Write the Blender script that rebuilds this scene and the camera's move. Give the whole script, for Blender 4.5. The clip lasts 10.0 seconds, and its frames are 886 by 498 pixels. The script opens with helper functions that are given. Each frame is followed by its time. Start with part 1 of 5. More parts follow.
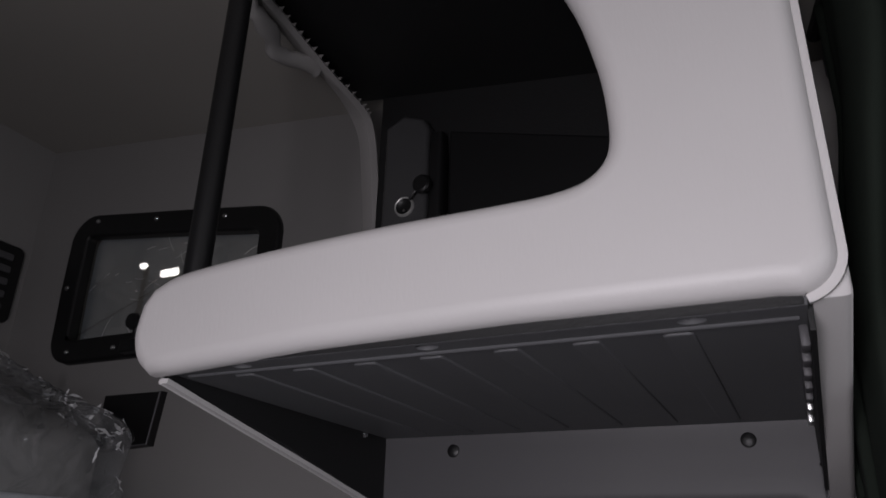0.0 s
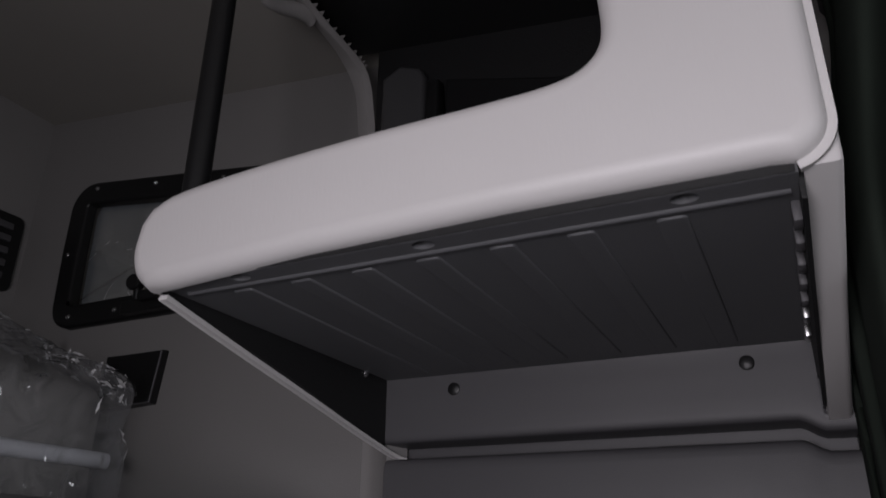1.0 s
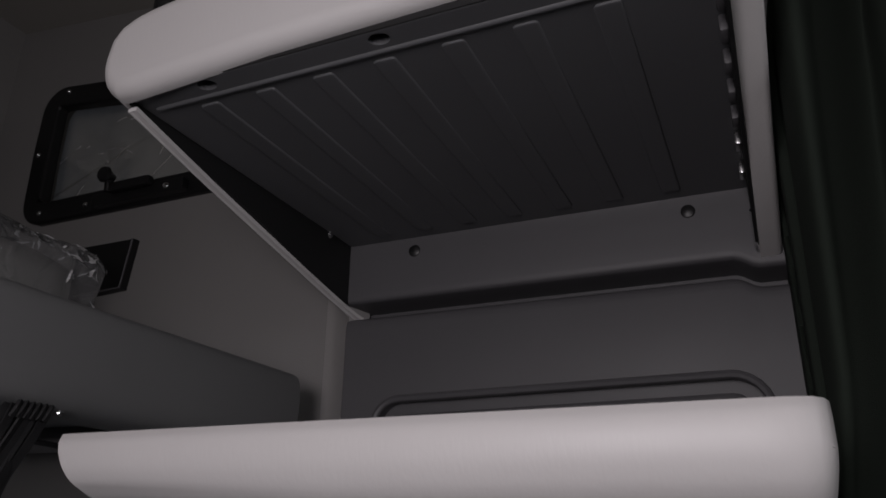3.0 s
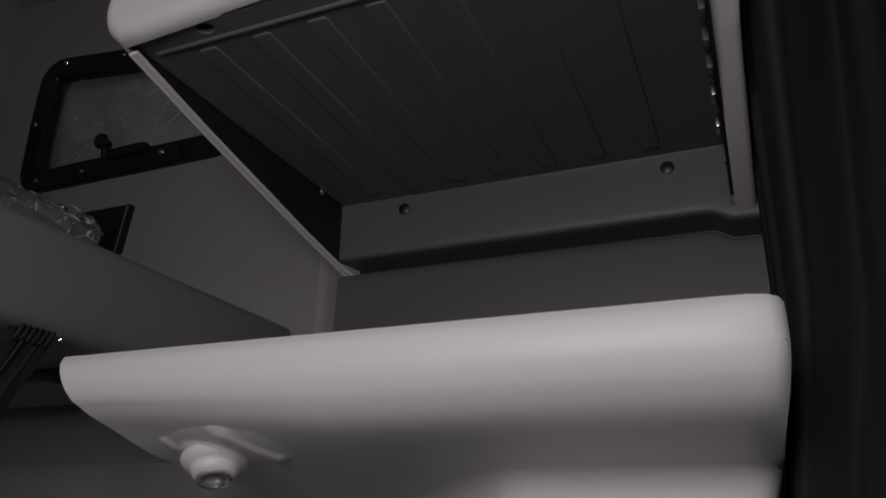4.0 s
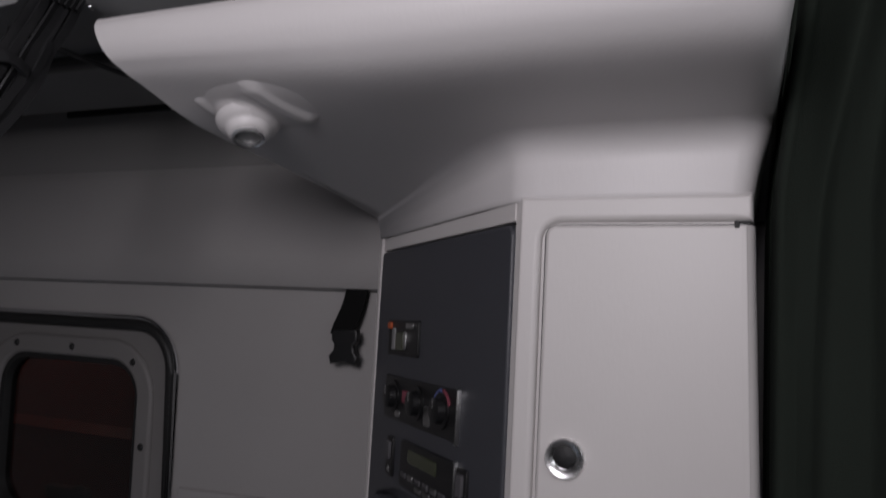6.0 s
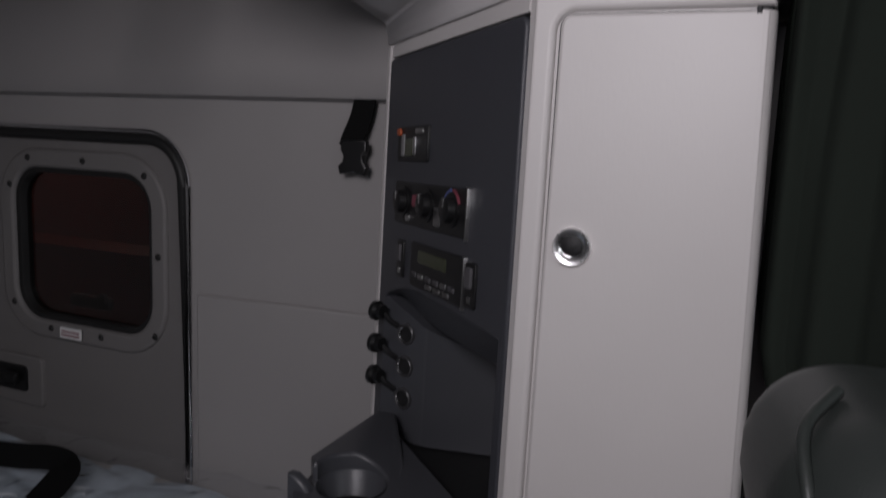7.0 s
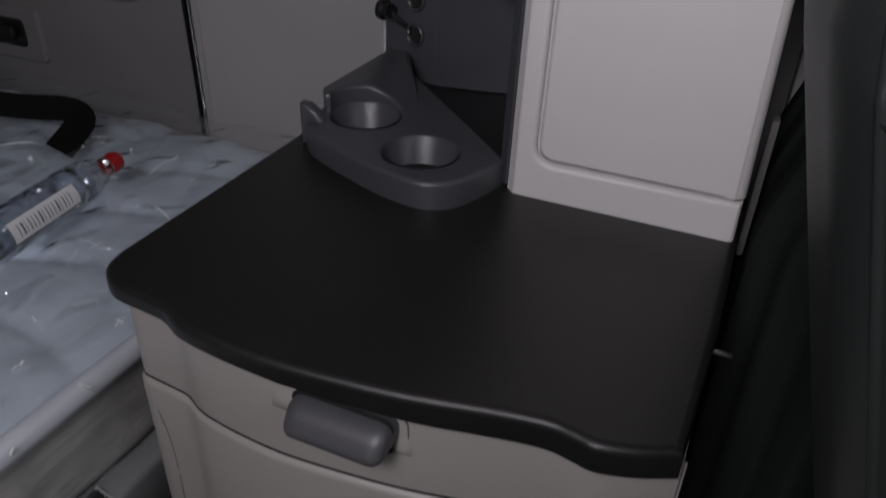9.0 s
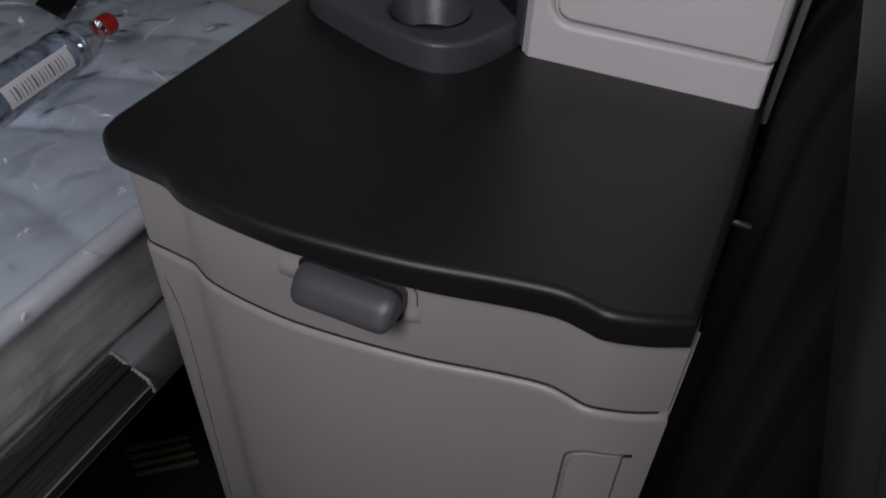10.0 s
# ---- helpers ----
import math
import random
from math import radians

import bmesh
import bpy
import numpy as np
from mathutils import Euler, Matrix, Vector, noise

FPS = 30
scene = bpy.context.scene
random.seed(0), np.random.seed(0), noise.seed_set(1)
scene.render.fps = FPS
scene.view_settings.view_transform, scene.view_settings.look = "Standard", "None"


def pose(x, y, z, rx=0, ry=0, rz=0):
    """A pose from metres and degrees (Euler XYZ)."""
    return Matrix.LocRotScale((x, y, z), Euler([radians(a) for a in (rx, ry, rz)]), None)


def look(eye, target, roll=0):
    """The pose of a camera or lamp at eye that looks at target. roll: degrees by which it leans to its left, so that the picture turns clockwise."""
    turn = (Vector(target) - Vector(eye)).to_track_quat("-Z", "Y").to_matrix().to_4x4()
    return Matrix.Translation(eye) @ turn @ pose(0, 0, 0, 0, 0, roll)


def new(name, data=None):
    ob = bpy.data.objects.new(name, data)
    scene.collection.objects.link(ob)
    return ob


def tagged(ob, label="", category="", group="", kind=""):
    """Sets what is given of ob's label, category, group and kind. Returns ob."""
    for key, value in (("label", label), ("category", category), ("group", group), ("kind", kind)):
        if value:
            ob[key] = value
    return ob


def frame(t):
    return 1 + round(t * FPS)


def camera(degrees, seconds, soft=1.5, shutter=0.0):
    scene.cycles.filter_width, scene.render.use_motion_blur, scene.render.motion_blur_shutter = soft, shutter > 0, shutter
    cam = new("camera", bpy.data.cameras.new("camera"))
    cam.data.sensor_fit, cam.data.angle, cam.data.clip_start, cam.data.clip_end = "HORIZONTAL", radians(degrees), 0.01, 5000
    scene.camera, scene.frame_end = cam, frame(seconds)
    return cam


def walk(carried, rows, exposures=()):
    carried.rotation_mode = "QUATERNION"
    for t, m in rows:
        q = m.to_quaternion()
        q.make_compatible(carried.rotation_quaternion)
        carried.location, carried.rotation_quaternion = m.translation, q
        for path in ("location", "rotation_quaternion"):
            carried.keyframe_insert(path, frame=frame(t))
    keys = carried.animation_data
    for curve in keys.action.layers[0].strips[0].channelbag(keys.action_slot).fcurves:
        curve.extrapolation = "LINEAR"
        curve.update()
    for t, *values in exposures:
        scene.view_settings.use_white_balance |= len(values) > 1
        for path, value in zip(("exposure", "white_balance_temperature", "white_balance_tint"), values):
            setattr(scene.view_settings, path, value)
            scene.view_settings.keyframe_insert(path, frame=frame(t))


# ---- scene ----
cam = camera(61.4, 10.0, soft=1.6, shutter=0.4)
METRES, EYE, TILT, LEAN, TURN = 0.65, 1.86, 22.6, -1.4, 25.0
ROWS = [
    (0.0, 0.0, 0.0, 0.0, 0.0, 0.0, 0.0),
    (0.5, 0.0067, -0.0025, -0.0663, 0.21, 0.29, 0.57),
    (1.0, 0.0064, -0.0076, -0.1394, 0.07, -0.13, 0.94),
    (1.5, 0.0084, -0.0169, -0.2166, -0.04, -0.81, 1.17),
    (2.0, 0.0141, -0.0306, -0.294, -0.36, -1.96, 1.2),
    (2.5, 0.0267, -0.0578, -0.3608, -1.11, -1.69, 0.52),
    (4.0, 0.0474, -0.1499, -0.518, -2.29, -1.68, -0.6),
    (4.5, 0.0454, -0.1822, -0.5693, -2.31, -4.11, -0.7),
    (5.0, 0.0431, -0.208, -0.6118, -2.14, -8.13, -1.17),
    (5.5, 0.0375, -0.2324, -0.6502, -1.88, -13.06, -1.41),
    (6.0, 0.0243, -0.2547, -0.6782, -1.83, -18.76, -1.61),
    (7.5, 0.0107, -0.3081, -0.7775, -1.25, -37.38, -1.46),
    (8.0, 0.0106, -0.3144, -0.8119, -1.19, -43.52, -1.09),
    (8.5, 0.0124, -0.3167, -0.8431, -1.12, -49.12, -0.91),
    (9.0, 0.0107, -0.3202, -0.8722, -0.96, -54.78, -0.82),
    (9.5, 0.0109, -0.3172, -0.8938, -0.69, -60.21, -0.58),
    (10.0, 0.0088, -0.3116, -0.9116, -0.31, -64.23, -0.48),
]
walk(cam, [(t, pose(0, 0, EYE, TILT, LEAN, TURN) @ pose(METRES * x, METRES * y, METRES * z, 90 + pitch, roll, yaw)) for t, x, y, z, yaw, pitch, roll in ROWS],
     exposures=[(0.0, -0.08, 6480, 10), (1.5, -0.15, 6520, 10), (2.5, -0.42, 6680, 10), (4.0, -0.42, 6720, 10), (5.0, -0.22, 6580, 10), (7.5, 0.02, 6500, 10), (8.5, 0.12, 6450, 10), (9.5, 0.32, 6350, 10), (10.0, 0.34, 6320, 10)])


# ---- world and light ----
world = bpy.data.worlds.new("dim_hall")
scene.world = world
world.use_nodes = True
world.node_tree.nodes["Background"].inputs[0].default_value = (0.75, 0.82, 1.0, 1)
world.node_tree.nodes["Background"].inputs[1].default_value = 0.10


def area_lamp(name, eye, target, sx, sy, watts, colour):
    data = bpy.data.lights.new(name, "AREA")
    data.shape, data.size, data.size_y, data.energy, data.color = "RECTANGLE", sx, sy, watts, colour
    ob = new(name, data)
    ob.matrix_basis = look(eye, target)
    return ob


# unseen fixed key lamp behind the camera, standing in for one carried on it
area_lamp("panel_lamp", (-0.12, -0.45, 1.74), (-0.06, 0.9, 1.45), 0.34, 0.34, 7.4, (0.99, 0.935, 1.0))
# unseen soft fill lamp, added at an opening in the far wall
area_lamp("door_window_light", (-0.30, -0.985, 1.86), (0.04, 0.9, 1.50), 0.60, 0.60, 3.0, (0.99, 0.935, 1.0))
# second unseen fill, added from the cab's front with no known source
area_lamp("windscreen_light", (1.52, -0.25, 1.85), (0.3, 0.4, 1.2), 1.3, 0.6, 7.0, (0.93, 0.94, 1.0))

# ---- materials ----


def make_mat(name, colour, rough=0.5, metal=0.0, grain=0.0, grain_size=400.0, stain=0.0, stain_size=6.0, stretch=(1, 1, 1), spec=0.5, coat=0.0):
    """A principled surface with fine relief (grain) and slow changes of tone and gloss (stain)."""
    m = bpy.data.materials.new(name)
    m.use_nodes = True
    nt = m.node_tree
    b = nt.nodes["Principled BSDF"]
    b.inputs["Base Color"].default_value = (*colour, 1)
    b.inputs["Roughness"].default_value = rough
    b.inputs["Metallic"].default_value = metal
    b.inputs["Specular IOR Level"].default_value = spec
    b.inputs["Coat Weight"].default_value = coat
    tc = nt.nodes.new("ShaderNodeTexCoord")
    mp = nt.nodes.new("ShaderNodeMapping")
    mp.inputs["Scale"].default_value = stretch
    nt.links.new(tc.outputs["Object"], mp.inputs["Vector"])
    if stain:
        n = nt.nodes.new("ShaderNodeTexNoise")
        n.inputs["Scale"].default_value, n.inputs["Detail"].default_value = stain_size, 5.0
        nt.links.new(tc.outputs["Object"], n.inputs["Vector"])
        mix = nt.nodes.new("ShaderNodeMix")
        mix.data_type = "RGBA"
        mix.inputs["A"].default_value = (*[c * (1 - stain) for c in colour], 1)
        mix.inputs["B"].default_value = (*[min(1, c * (1 + stain)) for c in colour], 1)
        nt.links.new(n.outputs["Fac"], mix.inputs["Factor"])
        nt.links.new(mix.outputs["Result"], b.inputs["Base Color"])
        r = nt.nodes.new("ShaderNodeMapRange")
        r.inputs["To Min"].default_value, r.inputs["To Max"].default_value = max(0.02, rough - 0.08), min(1, rough + 0.08)
        nt.links.new(n.outputs["Fac"], r.inputs["Value"])
        nt.links.new(r.outputs["Result"], b.inputs["Roughness"])
    if grain:
        g = nt.nodes.new("ShaderNodeTexNoise")
        g.inputs["Scale"].default_value, g.inputs["Detail"].default_value = grain_size, 3.0
        nt.links.new(mp.outputs["Vector"], g.inputs["Vector"])
        bump = nt.nodes.new("ShaderNodeBump")
        bump.inputs["Strength"].default_value, bump.inputs["Distance"].default_value = grain, 0.002
        nt.links.new(g.outputs["Fac"], bump.inputs["Height"])
        nt.links.new(bump.outputs["Normal"], b.inputs["Normal"])
    return m


def film_mat(name, tint, clear, rough, wrinkle, size, haze=0.0):
    """Clear plastic: mostly see-through, with a wrinkled gloss."""
    m = bpy.data.materials.new(name)
    m.use_nodes = True
    nt = m.node_tree
    nt.nodes.remove(nt.nodes["Principled BSDF"])
    out = nt.nodes["Material Output"]
    tr = nt.nodes.new("ShaderNodeBsdfTransparent")
    tr.inputs[0].default_value = (*tint, 1)
    gl = nt.nodes.new("ShaderNodeBsdfGlossy")
    gl.inputs["Roughness"].default_value = rough
    mix = nt.nodes.new("ShaderNodeMixShader")
    fr = nt.nodes.new("ShaderNodeLayerWeight")
    fr.inputs["Blend"].default_value = 0.5
    power = nt.nodes.new("ShaderNodeMath")
    power.operation = "POWER"
    power.inputs[1].default_value = 4.0
    add = nt.nodes.new("ShaderNodeMath")
    add.operation, add.use_clamp = "ADD", True
    add.inputs[1].default_value = 1.05 - clear
    n = nt.nodes.new("ShaderNodeTexNoise")
    n.noise_type = "RIDGED_MULTIFRACTAL"
    n.inputs["Scale"].default_value, n.inputs["Detail"].default_value, n.inputs["Distortion"].default_value = size, 3.0, 0.8
    tc = nt.nodes.new("ShaderNodeTexCoord")
    nt.links.new(tc.outputs["Object"], n.inputs["Vector"])
    bump = nt.nodes.new("ShaderNodeBump")
    bump.inputs["Strength"].default_value, bump.inputs["Distance"].default_value = wrinkle, 0.03
    nt.links.new(n.outputs["Fac"], bump.inputs["Height"])
    nt.links.new(bump.outputs["Normal"], gl.inputs["Normal"])
    nt.links.new(bump.outputs["Normal"], fr.inputs["Normal"])
    nt.links.new(fr.outputs["Facing"], power.inputs[0])
    nt.links.new(power.outputs[0], add.inputs[0])
    nt.links.new(add.outputs[0], mix.inputs[0])
    nt.links.new(tr.outputs[0], mix.inputs[1])
    nt.links.new(gl.outputs[0], mix.inputs[2])
    if haze:
        df = nt.nodes.new("ShaderNodeBsdfDiffuse")
        df.inputs[0].default_value = (0.8, 0.82, 0.85, 1)
        mix2 = nt.nodes.new("ShaderNodeMixShader")
        mix2.inputs[0].default_value = haze
        nt.links.new(mix.outputs[0], mix2.inputs[1])
        nt.links.new(df.outputs[0], mix2.inputs[2])
        nt.links.new(mix2.outputs[0], out.inputs["Surface"])
    else:
        nt.links.new(mix.outputs[0], out.inputs["Surface"])
    return m


WHITE = make_mat("white_moulded_plastic", (0.63, 0.61, 0.605), 0.48, grain=0.12, grain_size=260, stain=0.03, stretch=(1, 1, 0.25))
IVORY = make_mat("ivory_plastic", (0.57, 0.548, 0.535), 0.45, grain=0.08, grain_size=300, stain=0.04, stretch=(1, 1, 0.3))
BEIGE = make_mat("beige_plastic", (0.315, 0.295, 0.272), 0.42, grain=0.15, grain_size=320, stain=0.04)
WALL = make_mat("grey_vinyl_wall", (0.245, 0.237, 0.233), 0.6, grain=0.3, grain_size=420, stain=0.05, stain_size=3)
# same wall vinyl, lightened where more light reaches the wall by the cabinet
LIT_VINYL = make_mat("lit_grey_vinyl", (0.330, 0.318, 0.312), 0.55, grain=0.3, grain_size=420, stain=0.06, stain_size=3)
# wall vinyl again, darkened for the light's fall-off towards the rear
HATCH = make_mat("shaded_grey_vinyl", (0.180, 0.172, 0.168), 0.6, grain=0.3, grain_size=420, stain=0.06, stain_size=4)
HEADLINER = make_mat("headliner_cloth", (0.33, 0.315, 0.29), 0.9, grain=0.4, grain_size=600, stain=0.08, stain_size=2)
CHARCOAL = make_mat("charcoal_plastic", (0.076, 0.074, 0.079), 0.5, grain=0.14, grain_size=800, stain=0.06)
TRAYMAT = make_mat("dark_grey_plastic", (0.105, 0.106, 0.112), 0.55, grain=0.2, grain_size=700, stain=0.08)
SLATE = make_mat("slate_plastic", (0.046, 0.048, 0.056), 0.42, grain=0.25, grain_size=500, stain=0.05)
SLATE_LIGHT = make_mat("slate_grey_plastic", (0.056, 0.058, 0.065), 0.34, grain=0.2, grain_size=500, stain=0.05)
BLACK = make_mat("black_plastic", (0.0085, 0.0085, 0.009), 0.4, grain=0.2, grain_size=500)
LINER = make_mat("black_liner", (0.007, 0.007, 0.0075), 0.6, grain=0.3, grain_size=300)
RUBBER = make_mat("black_rubber", (0.012, 0.012, 0.012), 0.55)
WORKTOP = make_mat("black_worktop", (0.0118, 0.0113, 0.0105), 0.40, grain=0.12, grain_size=900, stain=0.35, stain_size=9, spec=0.40)
HANDLE = make_mat("grey_handle_plastic", (0.062, 0.061, 0.065), 0.42, grain=0.08, grain_size=900, stain=0.05)
VINYL = make_mat("grey_bunk_vinyl", (0.136, 0.137, 0.139), 0.5, grain=0.14, grain_size=700, stain=0.06)
CHROME = make_mat("chrome", (0.75, 0.75, 0.76), 0.12, metal=1.0, stain=0.05, stain_size=40)
STEEL = make_mat("brushed_steel", (0.5, 0.5, 0.5), 0.3, metal=1.0, stain=0.1, stain_size=60)
TOWER = make_mat("dark_socket_plastic", (0.058, 0.058, 0.060), 0.30, grain=0.1, grain_size=600, stain=0.1)
RING = make_mat("dull_nickel", (0.62, 0.62, 0.60), 0.42, metal=0.6, stain=0.08, stain_size=60)
SATIN = make_mat("satin_chrome", (0.85, 0.85, 0.85), 0.28, metal=1.0, stain=0.05, stain_size=40)
CURTAIN = make_mat("dark_green_grey_curtain", (0.0175, 0.0228, 0.0180), 0.9, grain=0.6, grain_size=900, stain=0.2, stain_size=5, spec=0.15)
LEATHER = make_mat("dark_grey_leather", (0.0200, 0.0240, 0.0222), 0.44, spec=0.45, grain=0.13, grain_size=900, stain=0.1)
THREAD = make_mat("grey_thread", (0.045, 0.048, 0.047), 0.7)
QUILT = make_mat("pale_blue_quilt", (0.54, 0.62, 0.69), 0.75, grain=0.5, grain_size=250, stain=0.26, stain_size=9)
BORDER = make_mat("taupe_mattress_border", (0.44, 0.43, 0.405), 0.42, grain=0.9, grain_size=15, stain=0.45, stain_size=16, stretch=(1.0, 0.30, 1.8))
BORDER.node_tree.nodes["Bump"].inputs["Distance"].default_value = 0.008
CORE = make_mat("grey_mattress_cover", (0.20, 0.197, 0.19), 0.7, grain=0.3, grain_size=300, stain=0.25, stain_size=14)
PIPING = make_mat("white_piping", (0.62, 0.64, 0.68), 0.6, grain=0.2)
FILM = film_mat("clear_plastic_wrap", (0.97, 0.975, 0.98), 0.90, 0.06, 1.0, 16, 0.075)
BEDFILM = film_mat("clear_plastic_sheet", (0.97, 0.975, 0.98), 0.90, 0.12, 0.60, 13, 0.05)
CLEARPANE = film_mat("clear_pane", (0.94, 0.93, 0.91), 1.0, 0.05, 0.05, 5)
PANE = film_mat("tinted_pane", (0.35, 0.33, 0.31), 0.97, 0.05, 0.05, 5)
PET = film_mat("clear_bottle_plastic", (0.92, 0.94, 0.97), 0.80, 0.035, 0.8, 28)
WATER = make_mat("bottle_water", (0.76, 0.82, 0.90), 0.02)
WATER.node_tree.nodes["Principled BSDF"].inputs["Transmission Weight"].default_value = 1.0
WATER.node_tree.nodes["Principled BSDF"].inputs["IOR"].default_value = 1.33
# near-white colour that stands in for highlights on the plastic films
GLINT = make_mat("white_glint_plastic", (0.88, 0.89, 0.90), 0.12, spec=0.9)
RED = make_mat("red_cap_plastic", (0.38, 0.008, 0.010), 0.35, grain=0.1, grain_size=200)
REDPAINT = make_mat("red_vehicle_paint", (0.30, 0.035, 0.020), 0.35, stain=0.2, stain_size=3)
PAPER = make_mat("white_label_paper", (0.75, 0.75, 0.74), 0.6, stain=0.03)
INK = make_mat("grey_ink", (0.16, 0.16, 0.165), 0.6)
WEB = make_mat("black_webbing", (0.007, 0.007, 0.007), 0.9, grain=0.5, grain_size=700, spec=0.12)
STRAPWEB = make_mat("worn_black_webbing", (0.013, 0.013, 0.014), 0.5, grain=0.15, grain_size=900, stain=0.2, stain_size=60, spec=0.4)
CARPET = make_mat("black_floor_mat", (0.012, 0.012, 0.012), 0.85, grain=0.8, grain_size=400, stain=0.2)
AMBER = make_mat("worn_tan_strip", (0.06, 0.046, 0.028), 0.6, stain=0.2, stain_size=20)
GREYMETAL = make_mat("grey_painted_metal", (0.20, 0.20, 0.20), 0.4, grain=0.1, stain=0.1)
LCD = make_mat("green_lcd", (0.050, 0.056, 0.034), 0.25)
ORANGE = make_mat("orange_plastic", (0.42, 0.085, 0.025), 0.4)
PINK = make_mat("red_dial_mark", (0.20, 0.05, 0.07), 0.45)
BLUE = make_mat("blue_dial_mark", (0.08, 0.10, 0.24), 0.45)
SILVER = make_mat("silver_film", (0.37, 0.372, 0.360), 0.20, grain=0.9, grain_size=12, stain=0.4, stain_size=9, stretch=(1.0, 1.0, 0.4))
SILVER.node_tree.nodes["Bump"].inputs["Distance"].default_value = 0.012

film_tree = SILVER.node_tree
see = film_tree.nodes.new("ShaderNodeBsdfTransparent")
blend = film_tree.nodes.new("ShaderNodeMixShader")
blend.inputs[0].default_value = 0.22
film_tree.links.new(film_tree.nodes["Principled BSDF"].outputs[0], blend.inputs[1])
film_tree.links.new(see.outputs[0], blend.inputs[2])
film_tree.links.new(blend.outputs[0], film_tree.nodes["Material Output"].inputs["Surface"])

lamp_mat = bpy.data.materials.new("hall_lamp_glow")
lamp_mat.use_nodes = True
lamp_mat.node_tree.nodes["Principled BSDF"].inputs["Emission Color"].default_value = (1, 0.98, 0.95, 1)
lamp_mat.node_tree.nodes["Principled BSDF"].inputs["Emission Strength"].default_value = 9.0

# ---- mesh helpers ----


def part(name, bm, material, parent=None, label="", smooth=True, angle=40):
    bmesh.ops.recalc_face_normals(bm, faces=bm.faces)
    me = bpy.data.meshes.new(name)
    bm.to_mesh(me)
    bm.free()
    me.materials.append(material)
    if smooth:
        me.shade_smooth()
        me.set_sharp_from_angle(angle=radians(angle))
    ob = new(name, me)
    if parent is not None:
        ob.parent = parent
    if label:
        tagged(ob, label)
    return ob


def empty(name, label, category, group="", kind=""):
    return tagged(new(name), label, category, group, kind)


def structure(ob, label, category):
    return tagged(ob, label, category, kind="structure")


def box(x0, x1, y0, y1, z0, z1, bevel=0.004, seg=2):
    bm = bmesh.new()
    bmesh.ops.create_cube(bm, size=1, matrix=Matrix.Translation(((x0 + x1) / 2, (y0 + y1) / 2, (z0 + z1) / 2)) @ Matrix.Diagonal((x1 - x0, y1 - y0, z1 - z0, 1)))
    if bevel:
        bmesh.ops.bevel(bm, geom=bm.edges[:], offset=bevel, segments=seg, profile=0.5, affect="EDGES")
    return bm


def arc(cx, cy, r, a0, a1, n=8):
    return [(cx + r * math.cos(radians(a0 + (a1 - a0) * i / n)), cy + r * math.sin(radians(a0 + (a1 - a0) * i / n))) for i in range(n + 1)]


def rounded(x0, x1, y0, y1, r, n=7):
    return arc(x1 - r, y1 - r, r, 0, 90, n) + arc(x0 + r, y1 - r, r, 90, 180, n) + arc(x0 + r, y0 + r, r, 180, 270, n) + arc(x1 - r, y0 + r, r, 270, 360, n)


def offset(loop, d):
    """The closed outline moved outwards by d (for one that runs counter-clockwise)."""
    out, n = [], len(loop)
    for i in range(n):
        a, b, c = Vector(loop[i - 1]), Vector(loop[i]), Vector(loop[(i + 1) % n])
        e, f = b - a, c - b
        if e.length < 1e-7:
            e = f
        if f.length < 1e-7:
            f = e
        t = e.normalized() + f.normalized()
        t = t.normalized() if t.length > 1e-6 else e.normalized()
        out.append((b.x + t.y * d, b.y - t.x * d))
    return out


def spline(points, n=8):
    """A smooth open line through the points."""
    p = [Vector(q) for q in points]
    p = [2 * p[0] - p[1]] + p + [2 * p[-1] - p[-2]]
    out = []
    for i in range(1, len(p) - 2):
        for k in range(n):
            t = k / n
            a, b, c, d = p[i - 1], p[i], p[i + 1], p[i + 2]
            out.append(tuple(0.5 * (2 * b + (c - a) * t + (2 * a - 5 * b + 4 * c - d) * t * t + (3 * b - a - 3 * c + d) * t ** 3)))
    return out + [tuple(p[-2])]


def plane_m(origin, u, v):
    """The frame whose x runs along u, y along v, and z along u x v."""
    u, v = Vector(u).normalized(), Vector(v).normalized()
    w = u.cross(v)
    m = Matrix((u, v, w)).transposed().to_4x4()
    m.translation = origin
    return m


def slab(outline, depth, bevel=0.003, seg=2, holes=(), m=None, both=False):
    """A plate with that outline in x, y: its face at z = 0 with bevelled rim, its back at z = -depth; holes go through it."""
    bm = bmesh.new()
    steps = [(0.0, -bevel - 0.0006), (0.0, -bevel)] + [(-bevel * (1 - math.cos(radians(90 * k / seg))), -bevel * (1 - math.sin(radians(90 * k / seg)))) for k in range(1, seg + 1)] if bevel else [(0.0, 0.0)]
    steps = steps + [(-depth, 0.0)]
    loops = [(outline, 1)] + [(h, -1) for h in holes]
    firsts, lasts = [], []
    for loop, sign in loops:
        rings = [[bm.verts.new((x, y, z)) for x, y in offset(loop, o * sign)] for z, o in steps]
        for a, b in zip(rings, rings[1:]):
            for i in range(len(a)):
                j = (i + 1) % len(a)
                bm.faces.new((a[i], a[j], b[j], b[i]))
        firsts.append(rings[0])
        lasts.append(rings[-1])
    for group in (firsts, lasts):
        if len(group) == 1:
            bm.faces.new(group[0])
        else:
            edges = []
            for ring in group:
                for i in range(len(ring)):
                    edges.append(bm.edges.get((ring[i], ring[(i + 1) % len(ring)])))
            bmesh.ops.triangle_fill(bm, use_beauty=True, use_dissolve=False, edges=edges)
    if m is not None:
        bm.transform(m)
    return bm


